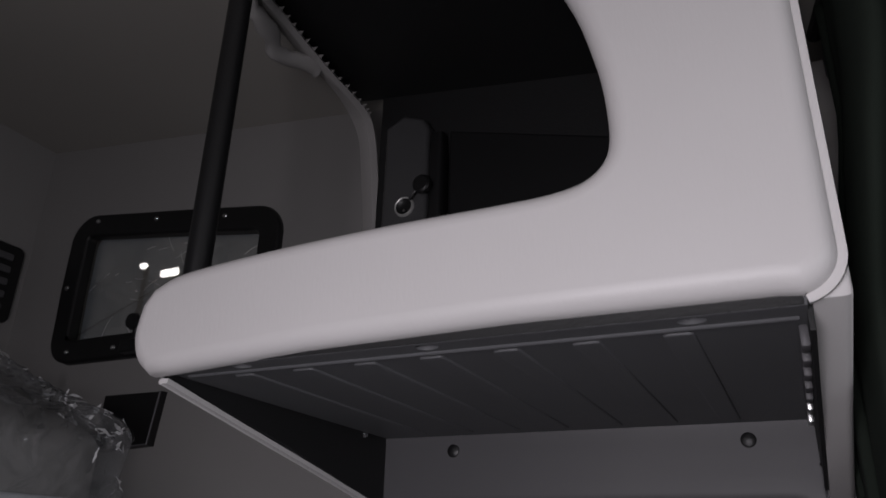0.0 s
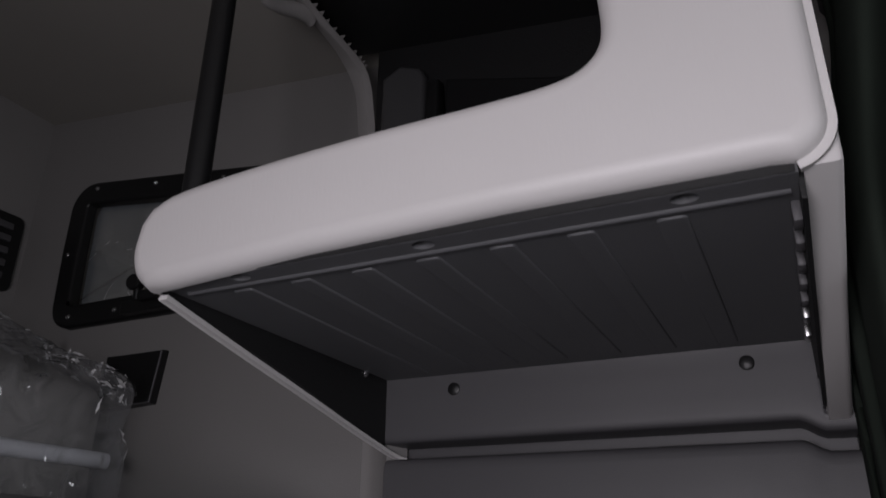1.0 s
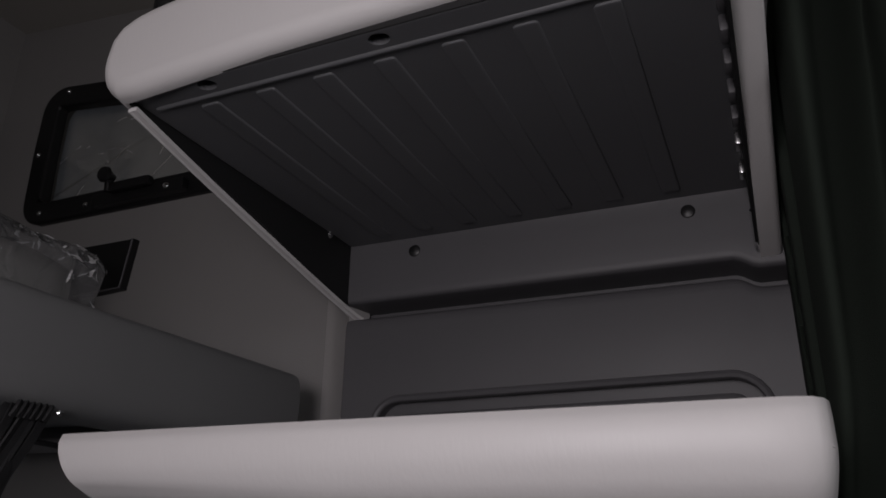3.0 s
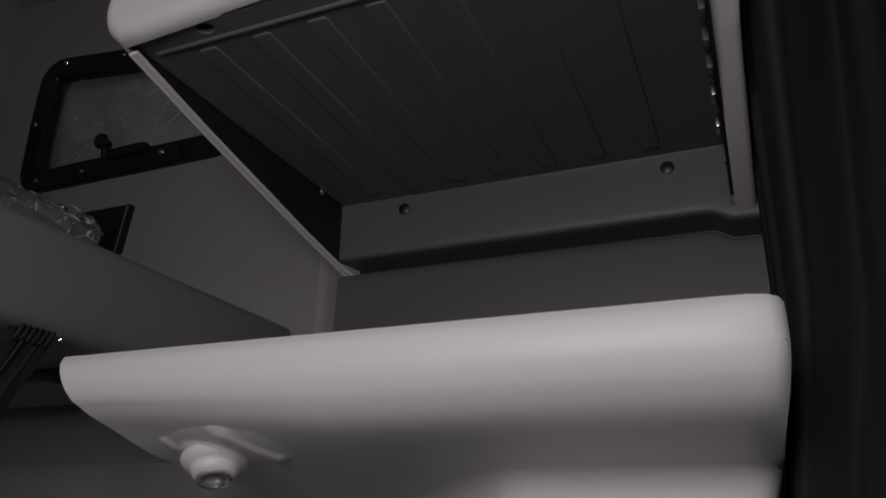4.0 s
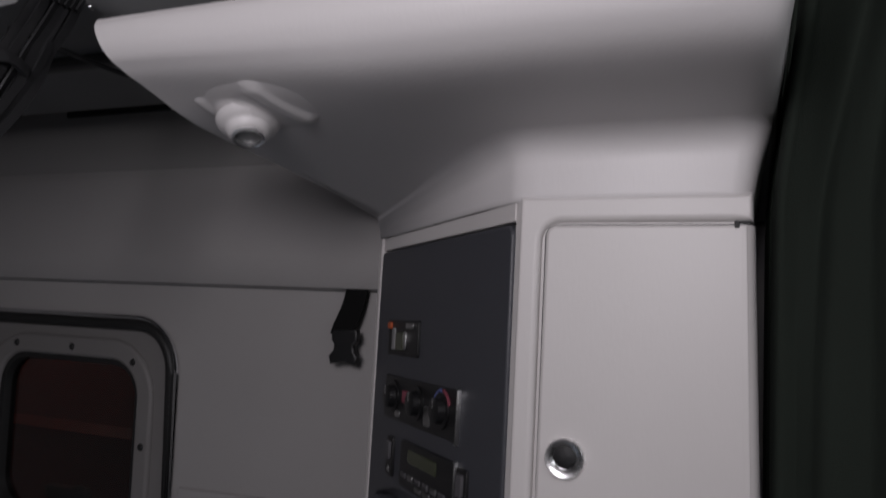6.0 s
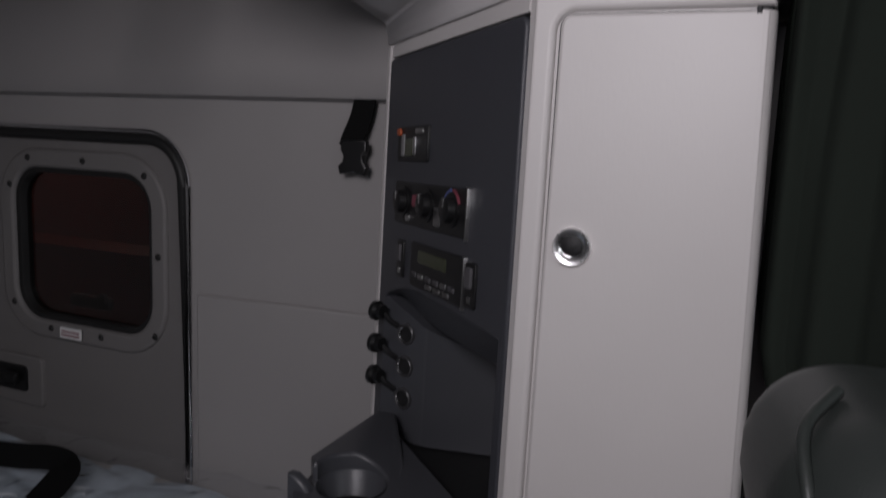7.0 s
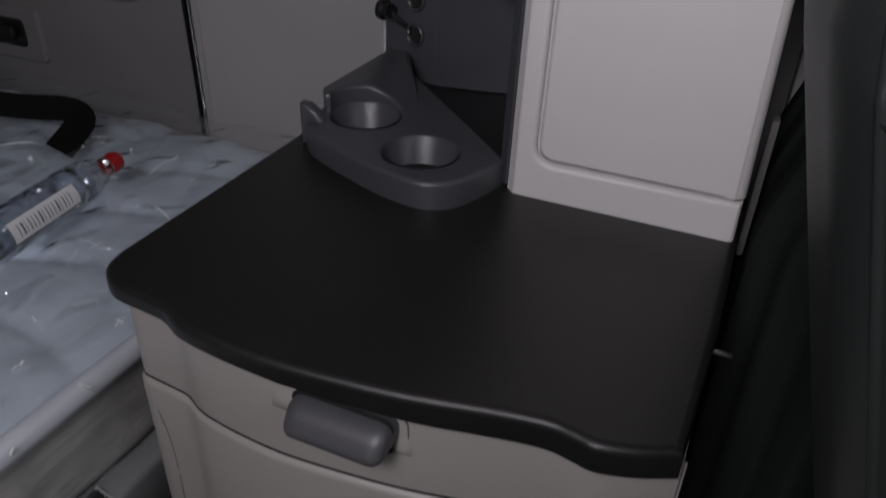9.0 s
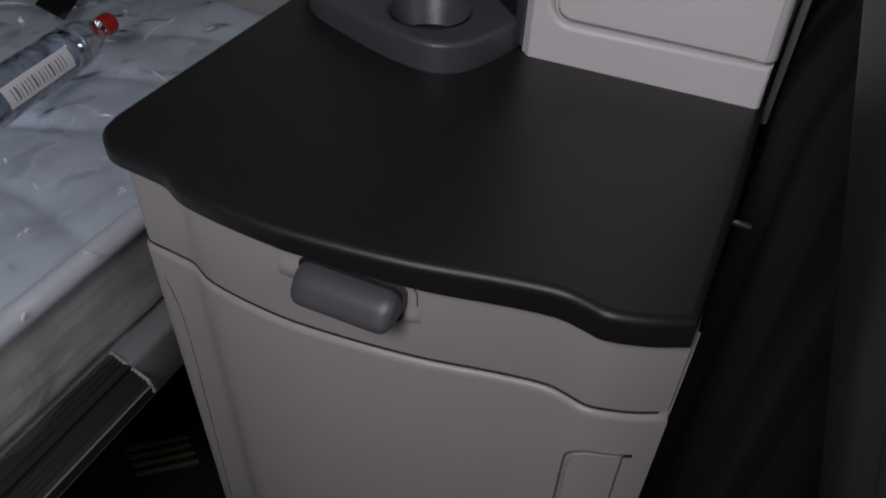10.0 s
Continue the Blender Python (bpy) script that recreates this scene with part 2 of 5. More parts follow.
def sweep(profile, axis, a, b, n=1, cap=True):
    """A closed profile pushed along an axis: y,z pairs along x; x,z pairs along y; x,y pairs along z."""
    bm = bmesh.new()
    rings = []
    for k in range(n + 1):
        s = a + (b - a) * k / n
        put = {"x": lambda p: (s, p[0], p[1]), "y": lambda p: (p[0], s, p[1]), "z": lambda p: (p[0], p[1], s)}[axis]
        rings.append([bm.verts.new(put(p)) for p in profile])
    for r, q in zip(rings, rings[1:]):
        for i in range(len(r)):
            j = (i + 1) % len(r)
            bm.faces.new((r[i], r[j], q[j], q[i]))
    if cap:
        bm.faces.new(rings[0])
        bm.faces.new(rings[-1])
    return bm


def tube(path, r, n=10, closed=False, flat=None):
    """A round bar along a path; flat: (half width, half thickness, up) gives a strap instead."""
    bm = bmesh.new()
    p = [Vector(q) for q in path]
    rings, up = [], Vector((0, 0, 1)) if flat is None else Vector(flat[2])
    for i, q in enumerate(p):
        a = p[i - 1] if i or closed else q
        b = p[(i + 1) % len(p)] if i < len(p) - 1 or closed else q
        t = (b - a).normalized()
        s = t.cross(up)
        s = s.normalized() if s.length > 1e-4 else t.cross(Vector((1, 0.01, 0))).normalized()
        w = s.cross(t).normalized()
        ring = []
        if flat is None:
            for k in range(n):
                c = 2 * math.pi * k / n
                ring.append(bm.verts.new(q + r * (math.cos(c) * s + math.sin(c) * w)))
        else:
            for x, y in ((1, 1), (-1, 1), (-1, -1), (1, -1)):
                ring.append(bm.verts.new(q + x * flat[0] * s + y * flat[1] * w))
        rings.append(ring)
    pairs = list(zip(rings, rings[1:])) + ([(rings[-1], rings[0])] if closed else [])
    for a, b in pairs:
        for i in range(len(a)):
            j = (i + 1) % len(a)
            bm.faces.new((a[i], a[j], b[j], b[i]))
    if not closed:
        bm.faces.new(rings[0])
        bm.faces.new(rings[-1])
    return bm


def lathe(profile, n=24, m=None):
    """Turned round z: pairs of radius and height, from the axis to the axis or open."""
    bm = bmesh.new()
    rings = []
    for r, z in profile:
        rings.append([bm.verts.new((max(r, 1e-5) * math.cos(2 * math.pi * k / n), max(r, 1e-5) * math.sin(2 * math.pi * k / n), z)) for k in range(n)])
    for a, b in zip(rings, rings[1:]):
        for i in range(n):
            j = (i + 1) % n
            bm.faces.new((a[i], a[j], b[j], b[i]))
    bmesh.ops.remove_doubles(bm, verts=bm.verts, dist=5e-5)
    if m is not None:
        bm.transform(m)
    return bm


def merge(*bms):
    out = bmesh.new()
    for b in bms:
        me = bpy.data.meshes.new("joined")
        b.to_mesh(me)
        b.free()
        out.from_mesh(me)
        bpy.data.meshes.remove(me)
    return out


def soft_box(x0, x1, y0, y1, z0, z1, r, n=6, wob=0.0, size=6.0, cuts=14):
    """A padded block: rounded on all sides, with a gentle unevenness."""
    bm = bmesh.new()
    bmesh.ops.create_cube(bm, size=2)
    bmesh.ops.subdivide_edges(bm, edges=bm.edges[:], cuts=cuts, use_grid_fill=True)
    h = Vector(((x1 - x0) / 2, (y1 - y0) / 2, (z1 - z0) / 2))
    c = Vector(((x0 + x1) / 2, (y0 + y1) / 2, (z0 + z1) / 2))
    for v in bm.verts:
        q = Vector((v.co.x * h.x, v.co.y * h.y, v.co.z * h.z))
        core = Vector((max(-h.x + r, min(h.x - r, q.x)), max(-h.y + r, min(h.y - r, q.y)), max(-h.z + r, min(h.z - r, q.z))))
        d = q - core
        if d.length > 1e-6:
            q = core + d.normalized() * r
        v.co = c + q
    if wob:
        bm.normal_update()
        for v in bm.verts:
            v.co += v.normal * wob * noise.noise(v.co * size)
    return bm


XZ = lambda y: plane_m((0, y, 0), (1, 0, 0), (0, 0, 1))  # faces -y

# ---- the sleeper's shell ----
ROOF = lambda x: 2.857 - 0.135 * (x + 1.724)

structure(part("floor", box(-1.78, 1.7, -1.35, 1.32, -0.06, 0.0, 0), CARPET), "black ribbed rubber floor mat of the cab", "floor")
ceil_profile = [(-1.80, ROOF(-1.80)), (1.7, ROOF(1.2)), (1.7, ROOF(1.2) + 0.05), (-1.80, ROOF(-1.80) + 0.05)]
structure(part("ceiling", sweep(ceil_profile, "y", -1.35, 1.32), HEADLINER), "grey cloth headliner sloping up to the rear", "ceiling")
structure(part("wall_rear", box(-1.79, -1.735, -1.35, 1.32, 0.0, 2.88, 0), WALL), "grey vinyl rear wall of the sleeper", "wall")

# upper side wall with the bunk window's opening
UPWIN = spline([(-1.50, 2.250), (-1.20, 2.250), (-0.99, 2.250)], 3) + arc(-0.985, 2.305, 0.055, -85, 0, 6) + [(-0.93, 2.40)] + arc(-1.005, 2.488, 0.075, 5, 80, 7) + [(-1.2, 2.590), (-1.4, 2.615)] + arc(-1.506, 2.561, 0.067, 84, 174, 7) + [(-1.572, 2.44)] + arc(-1.508, 2.313, 0.058, 184, 262, 6)
UPIN = offset(UPWIN, -0.058)
upper = [(-1.74, 1.60), (-0.70, 1.60), (-0.70, 2.75), (-1.74, 2.86)]
structure(part("wall_side_upper", slab(upper, 0.05, 0, holes=[offset(UPWIN, -0.02)], m=XZ(1.16)), WALL), "grey vinyl upper side wall above the top bunk", "wall")
# the wall swings forward to the moulded back panel
bend = spline([(-0.70, 1.160), (-0.675, 1.153), (-0.64, 1.125), (-0.615, 1.092), (-0.603, 1.075)], 4)
bend_profile = bend + [(x + 0.01, y + 0.05) for x, y in reversed(bend)]
structure(part("wall_side_bend", sweep(bend_profile, "z", 1.60, 2.73), LIT_VINYL), "vinyl wall curving towards the back panel, coloured lighter for its stronger light", "wall")
# lower side wall with the doorway of the outer hatch
DOOR = arc(-1.130, 1.225, 0.095, 0, 90, 9) + arc(-1.62, 1.225, 0.095, 90, 180, 9) + [(-1.715, 0.30), (-1.027, 0.30)]
lower = [(-1.74, 0.0), (-0.56, 0.0), (-0.56, 1.42), (-1.74, 1.42)]
structure(part("wall_side_lower", slab(lower, 0.05, 0, holes=[DOOR], m=XZ(1.19)), LIT_VINYL), "grey vinyl side wall beside the lower bunk", "wall")
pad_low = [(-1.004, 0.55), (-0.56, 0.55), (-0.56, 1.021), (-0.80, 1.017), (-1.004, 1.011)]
structure(part("wall_padding", slab(pad_low, 0.010, 0.0075, 5, m=XZ(1.1815)), LIT_VINYL), "lower padded field of the grey vinyl wall below a seam", "trim")
# padded roll over the hatch, higher at the rear
bm = bmesh.new()
rings = []
for k in range(13):
    x = -1.73 + 1.17 * k / 12
    top = 1.634
    pts = [(1.22, 1.395), (1.190, 1.397), (1.165, 1.403), (1.150, 1.430), (1.148, 1.46), (1.150, top - 0.03), (1.160, top - 0.008), (1.19, top), (1.22, top)]
    rings.append([bm.verts.new((x, y, z)) for y, z in pts])
for a, b in zip(rings, rings[1:]):
    for i in range(len(a)):
        j = (i + 1) % len(a)
        bm.faces.new((a[i], a[j], b[j], b[i]))
bm.faces.new(rings[0]), bm.faces.new(rings[-1])
structure(part("wall_pad", bm, LIT_VINYL), "padded grey vinyl roll across the side wall", "trim")
structure(part("wall_gap", box(-1.335, -0.80, 1.152, 1.162, 1.744, 1.757, 0.003), LINER), "narrow black gap along the wall behind the bunk", "trim")

# the rest of the cab closes the place behind the camera
structure(part("wall_side_front", box(-0.60, 1.7, 1.20, 1.26, 0.0, 2.75, 0), WALL), "grey vinyl side wall behind the cabinet", "wall")
# unseen walls added to close the cab and cut bounce, with lamp openings
opp = [(-1.78, 0.0), (1.7, 0.0), (1.7, 2.5), (-1.78, 2.88)]
opp_opening = rounded(-0.66, 0.06, 1.50, 2.22, 0.08)
structure(part("wall_opposite", slab(opp, 0.05, 0, holes=[opp_opening], m=plane_m((0, -0.955, 0), (-1, 0, 0), (0, 0, 1)) @ Matrix.Diagonal((-1, 1, 1, 1))), VINYL), "unseen dark grey wall closing the far side, with an opening for the fill lamp", "wall")
front_m = plane_m((1.62, 0, 0), (0, 1, 0), (0, 0, 1))
structure(part("wall_front", slab([(-1.35, 0), (1.32, 0), (1.32, 2.5), (-1.35, 2.5)], 0.05, 0, holes=[rounded(-1.0, 0.5, 1.5, 2.2, 0.1)], m=front_m), WALL), "unseen grey wall closing the front of the cab, with an opening by the fill lamp", "wall")

structure(part("wall_pillar", merge(box(0.060, 0.34, 1.135, 1.199, 0.0, 2.515, 0.006), box(0.058, 0.34, 1.150, 1.199, 2.515, 2.62, 0.004)), IVORY), "pale plastic pillar between cabinet and curtain", "pillar")
cover = slab([(0.118, 2.585), (0.132, 2.560), (0.25, 2.535), (0.25, 2.62), (0.118, 2.62)], 0.05, 0.006, 3, m=XZ(1.098))
tagged(part("pillar_cover", cover, CHARCOAL), "dark grey plastic cover at the top of the pillar", "cover")

structure(part("ground", box(-9, 6, 1.33, 9, -0.10, -0.06, 0), CARPET), "dark hall floor outside the vehicle", "ground")

# ---- upper bunk window ----
window_1 = empty("window_1", "black framed sleeper window covered with silver film", "window", kind="structure")
ring_outer, ring_inner = UPWIN, UPIN
part("window_frame", slab(ring_outer, 0.028, 0.008, 3, holes=[ring_inner], m=XZ(1.146)), BLACK, window_1)
part("pane", slab(offset(UPIN, 0.012), 0.004, 0, m=XZ(1.166)), CLEARPANE, window_1, "tinted pane with a creased film")
for x, z in ((-1.489, 2.606), (-1.293, 2.580), (-1.086, 2.550), (-1.548, 2.44), (-1.50, 2.278), (-1.353, 2.276), (-1.136, 2.276), (-0.955, 2.42)):
    part("screw", lathe([(0, 0.004), (0.004, 0.0035), (0.0065, 0)], 12, plane_m((x, 1.1455, z), (1, 0, 0), (0, 0, 1))), CHROME, window_1)
catch = empty("window_catch", "black window latch with a knob on the lower frame bar", "latch")
part("plate", slab(rounded(-1.33, -1.07, 2.292, 2.322, 0.006), 0.02, 0.004, m=XZ(1.128)), BLACK, catch)
part("lever", slab(rounded(-1.27, -1.15, 2.312, 2.334, 0.008), 0.014, 0.004, m=XZ(1.112)), BLACK, catch)
part("knob", lathe([(0, 0.030), (0.016, 0.029), (0.019, 0.022), (0.012, 0.012), (0.010, 0)], 16, plane_m((-1.270, 1.125, 2.350), (1, 0, 0), (0, 0, 1))), BLACK, catch)
part("stem", tube([(-1.27, 1.118, 2.315), (-1.27, 1.112, 2.36)], 0.008, 10), BLACK, catch)
part("rivet", lathe([(0, 0.005), (0.005, 0.004), (0.008, 0)], 12, plane_m((-1.115, 1.1275, 2.306), (1, 0, 0), (0, 0, 1))), CHROME, catch)
catch.matrix_basis = Matrix.Translation((0.013, 0, -0.036))

# crumpled film outside the pane and the hall lamps behind it
bm = bmesh.new()
bmesh.ops.create_grid(bm, x_segments=40, y_segments=24, size=0.5)
for v in bm.verts:
    x, y = v.co.x * 0.9, v.co.y * 0.6
    q = Vector((x * 5, y * 5, 3.1))
    v.co = (-1.26 + x, 1.226 + 0.034 * noise.noise(q) + 0.045 * abs(noise.noise(Vector((x * 7 + y * 9, y * 3 - x * 2, 1.3)))), 2.43 + y)
tagged(part("window_film", bm, SILVER, angle=20), "crumpled silver-grey film behind the window pane", "film")

for x, z, w, h in ((-5.70, 4.49, 0.045, 0.030), (-5.33, 4.37, 0.11, 0.040)):
    hl = empty("hall_lamp", "bright hall lamp on a dark pole seen through the window film", "lamp", "lamps of the hall outside")
    part("lens", soft_box(x - w, x + w, 4.98, 5.02, z - h, z + h, 0.018, cuts=8), lamp_mat, hl)
    part("pole", tube([(x, 5.04, -0.06), (x, 5.04, 2.0), (x, 5.04, z)], 0.025, 10), BLACK, hl)

# side vents on the walls
vent = empty("speaker_panel", "black plastic panel on the side wall by the mattress", "panel")
part("panel", slab([(-1.345, 2.050), (-1.197, 2.058), (-1.183, 2.168), (-1.345, 2.168)], 0.02, 0.005, m=XZ(1.142)), BLACK, vent)
part("rim", tube([(-1.345, 1.141, 2.052), (-1.198, 1.141, 2.060), (-1.184, 1.141, 2.167)], 0.0025, 6), CHARCOAL, vent)
rear_panel = empty("rear_vent", "black louvred vent panel on the rear wall", "vent")
rear_m = plane_m((-1.735, 0, 0), (0, 1, 0), (0, 0, 1))
part("panel", slab(rounded(0.85, 1.137, 2.365, 2.562, 0.02), 0.012, 0.004, m=rear_m @ Matrix.Translation((0, 0, 0.014))), BLACK, rear_panel)
for k in range(5):
    part("slat", slab(rounded(0.88, 1.107, 2.392 + k * 0.032, 2.409 + k * 0.032, 0.004), 0.006, 0.002, m=rear_m @ Matrix.Translation((0, 0, 0.019))), CHARCOAL, rear_panel)

# ---- outer hatch with its window ----
hatch = structure(empty("door_1", "grey vinyl luggage door with rounded window and chrome-edged seal", "door"), "grey vinyl luggage door with rounded window and chrome-edged seal", "door")
door_out = offset(DOOR, -0.012)
WIN = rounded(-1.530, -1.128, 0.898, 1.242, 0.075)
part("door_panel", slab(door_out, 0.03, 0.006, holes=[offset(WIN, 0.004)], m=XZ(1.196)), HATCH, hatch)
part("window_frame", slab(offset(WIN, 0.042), 0.02, 0.008, 3, holes=[WIN], m=XZ(1.187)), HATCH, hatch)
part("gasket", slab(offset(WIN, 0.004), 0.03, 0.002, holes=[offset(WIN, -0.012)], m=XZ(1.197)), RUBBER, hatch)
part("pane", slab(offset(WIN, 0.002), 0.004, 0, m=XZ(1.215)), PANE, hatch, "dark tinted window pane")
for x, z in ((-1.475, 1.262), (-1.31, 1.262), (-1.140, 1.240), (-1.106, 1.075), (-1.117, 0.905), (-1.27, 0.882), (-1.42, 0.882), (-1.535, 0.93), (-1.535, 1.20)):
    part("bolt", lathe([(0, 0.004), (0.005, 0.0035), (0.0075, 0)], 12, plane_m((x, 1.1865, z), (1, 0, 0), (0, 0, 1))), RUBBER, hatch)
seal_path = [(x, 1.186, z) for x, z in offset(DOOR, -0.004)]
part("seal", tube(seal_path, 0.011, 10, closed=True), RUBBER, hatch, "black rubber door seal")
chrome_path = [(x, 1.184, z) for x, z in offset(DOOR, 0.011)]
part("chrome_edge", tube(chrome_path, 0.005, 8, closed=True), CHROME, hatch)
part("latch_plate", slab(rounded(-1.66, -1.455, 0.685, 0.805, 0.015), 0.012, 0.005, m=XZ(1.186)), HATCH, hatch)
part("latch_recess", slab(rounded(-1.605, -1.50, 0.718, 0.780, 0.012), 0.004, 0.002, m=XZ(1.182)), BLACK, hatch)
part("latch_handle", box(-1.575, -1.515, 1.160, 1.180, 0.738, 0.766, 0.008), BLACK, hatch)
st = part("warning_sticker", slab(rounded(-1.385, -1.32, 0.868, 0.892, 0.003), 0.001, 0, m=XZ(1.1795)), PAPER, hatch, "small white sticker")
for k in range(2):
    part("print_bar", slab([(-1.380, 0.873 + k * 0.008), (-1.326, 0.873 + k * 0.008), (-1.326, 0.877 + k * 0.008), (-1.380, 0.877 + k * 0.008)], 0.0006, 0, m=XZ(1.1785)), PINK, st)
part("stay_bracket", box(-1.42, -1.30, 1.235, 1.255, 0.925, 0.955, 0.006), STEEL, hatch)
part("stay_knob", lathe([(0, 0.012), (0.012, 0.010), (0.012, 0)], 14, plane_m((-1.31, 1.235, 0.955), (1, 0, 0), (0, 0, 1))), STEEL, hatch)

# the red vehicle that stands outside
prof = [(1.62, -0.06), (1.60, 0.80), (1.585, 0.95), (1.575, 0.985), (1.60, 1.01), (1.605, 1.3), (1.64, 1.7), (1.72, 1.7), (1.72, -0.06)]
tagged(part("parked_vehicle", sweep(prof, "x", -3.4, -0.9), REDPAINT), "side of a red painted vehicle standing outside the window", "vehicle")
# unseen lamp added close to the red side to brighten it
area_lamp("hall_light", (-1.9, 1.36, 1.75), (-1.9, 1.6, 0.98), 0.6, 0.1, 1.3, (1.0, 0.95, 0.9))

# ---- overhead locker ----
locker = empty("overhead_locker", "white moulded overhead locker with a dark grey ribbed tray", "locker")
open_edge = spline([(-0.595, 2.118), (-0.557, 2.131), (-0.45, 2.140), (-0.322, 2.145), (-0.22, 2.146), (-0.160, 2.148), (-0.128, 2.157), (-0.112, 2.180), (-0.112, 2.225), (-0.120, 2.275), (-0.141, 2.345), (-0.19, 2.44), (-0.28, 2.52), (-0.42, 2.555), (-0.62, 2.56)], 5)
fascia = [(-0.560, 2.0250), (-0.40, 2.0345), (-0.20, 2.0390), (0.0, 2.0385)] + arc(0.010, 2.0685, 0.032, -80, 0, 8) + [(0.042, 2.15), (0.042, 2.35), (0.042, 2.62), (-0.30, 2.66), (-0.62, 2.70)] + list(reversed(open_edge)) + spline([(-0.609, 2.100), (-0.614, 2.068), (-0.606, 2.041), (-0.587, 2.024)], 4)
fascia = [(x * 1.0275, 1.86 + (z - 1.86) * 1.0275) for x, z in fascia]
part("fascia", slab(fascia, 0.022, 0.018, 6, m=XZ(0.550)), WHITE, locker, "white grained plastic front with an open cut-out")
flange = [(0.0482, 2.62)] + arc(0.010, 2.0735, 0.0382, 0, -75, 8) + arc(0.010, 2.0735, 0.0335, -75, 0, 8) + [(0.0435, 2.62)]
part("fascia_edge", slab(flange, 0.008, 0.0012, m=XZ(0.5672)), WHITE, locker, "thin white flange along the front's edge")
left_m = plane_m((-0.606, 0, 0), (0, 1, 0), (0, 0, 1))
part("end_panel", slab([(0.573, 2.036), (0.81, 1.990), (1.10, 1.922), (1.10, 2.05), (0.575, 2.13)], 0.008, 0.002, m=left_m), WHITE, locker, "white end panel")
part("end_liner", slab([(0.578, 2.032), (0.81, 1.988), (1.064, 1.930), (1.064, 2.06), (0.578, 2.06)], 0.004, 0.001, m=plane_m((-0.600, 0, 0), (0, 1, 0), (0, 0, 1))), LINER, locker, "black end liner")
lip = [(-0.599, 0.580, 2.0265), (-0.606, 0.725, 2.000), (-0.607, 0.885, 1.968), (-0.604, 1.0, 1.942), (-0.598, 1.07, 1.925), (-0.592, 1.098, 1.918), (-0.586, 1.108, 1.916)]
part("lip", tube(spline(lip, 3), 0, flat=(0.0045, 0.0028, (0, 0, 1))), WHITE, locker, "folded white lip")
part("lip_bead", tube([(x - 0.0042, y, z - 0.0003) for x, y, z in spline(lip, 3)], 0.0034, 8), WHITE, locker)
part("end_panel", slab([(0.574, 2.040), (0.80, 1.995), (1.060, 1.934), (1.075, 1.934), (1.075, 2.6), (0.574, 2.62)], 0.027, 0.008, 4, m=plane_m((0.049, 0, 0), (0, 1, 0), (0, 0, 1))), WHITE, locker, "white end panel")
part("end_liner", slab([(0.585, 2.02), (1.060, 1.946), (1.060, 2.06), (0.585, 2.06)], 0.004, 0.001, m=plane_m((0.0215, 0, 0), (0, 1, 0), (0, 0, 1))), LINER, locker, "black end liner")
part("edge_strip", tube([(0.018, 0.99, 1.972), (0.019, 1.06, 1.945), (0.021, 1.075, 1.938)], 0.003, 6), CHROME, locker)
for y in (0.63, 0.68, 0.735, 0.79, 0.845, 0.905, 0.985):
    z = 2.035
    part("clip", box(0.010, 0.0175, y - 0.012, y + 0.012, z - 0.018, z, 0.002), CHARCOAL if y < 0.9 else STEEL, locker)
part("screw", lathe([(0, 0.004), (0.004, 0.0035), (0.006, 0)], 12, plane_m((-0.5995, 0.995, 2.033), (0, 1, 0), (0, 0, 1))), CHROME, locker)

tray_m = Matrix(((1, 0, 0, 0), (0, -1, 0, 0), (0, 0, -1, 2.0355), (0, 0, 0, 1)))  # faces down
front_holes = [[(x + 0.0115 * math.cos(radians(a)), -0.5835 + 0.0090 * math.sin(radians(a))) for a in range(0, 360, 24)] for x in (-0.501, -0.293, -0.064)]
tray = part("tray", slab([(-0.598, -1.066), (0.018, -1.066), (0.018, -0.602), (-0.598, -0.602)], 0.012, 0.0, m=tray_m), TRAYMAT, locker, "dark grey ribbed plastic tray")
cells = [(-0.598, -0.40), (-0.40, -0.18), (-0.18, 0.018)]
for (xa, xb), hole in zip(cells, front_holes):
    part("tray_rim", slab([(xa, -0.602), (xb, -0.602), (xb, -0.5715), (xa, -0.5715)], 0.012, 0.0, holes=[hole], m=tray_m), TRAYMAT, tray)
part("tray_cover", box(-0.598, 0.018, 0.573, 1.066, 2.0545, 2.060, 0), LINER, locker)
# black strip over the rim's front face, the recess's shade put in as colour
part("front_seal", box(-0.590, 0.016, 0.5695, 0.5712, 2.0358, 2.056, 0), LINER, locker)
part("rolled_edge", tube([(-0.585, 0.602, 2.0375), (-0.3, 0.602, 2.0375), (0.012, 0.602, 2.0375)], 0.0045, 10), TRAYMAT, tray)
for x in (-0.523, -0.449, -0.376, -0.304, -0.229, -0.156, -0.079):
    part("rib", slab(rounded(x - 0.013, x + 0.013, -1.035, -0.613, 0.005, 3), 0.006, 0.0022, 2, m=Matrix.Translation((0, 0, -0.0022)) @ tray_m), TRAYMAT, tray)

# ---- moulded back panel of the shelf ----
back = empty("back_panel", "charcoal moulded plastic back panel with a recessed socket field", "panel")
bm = bmesh.new()
rings = []
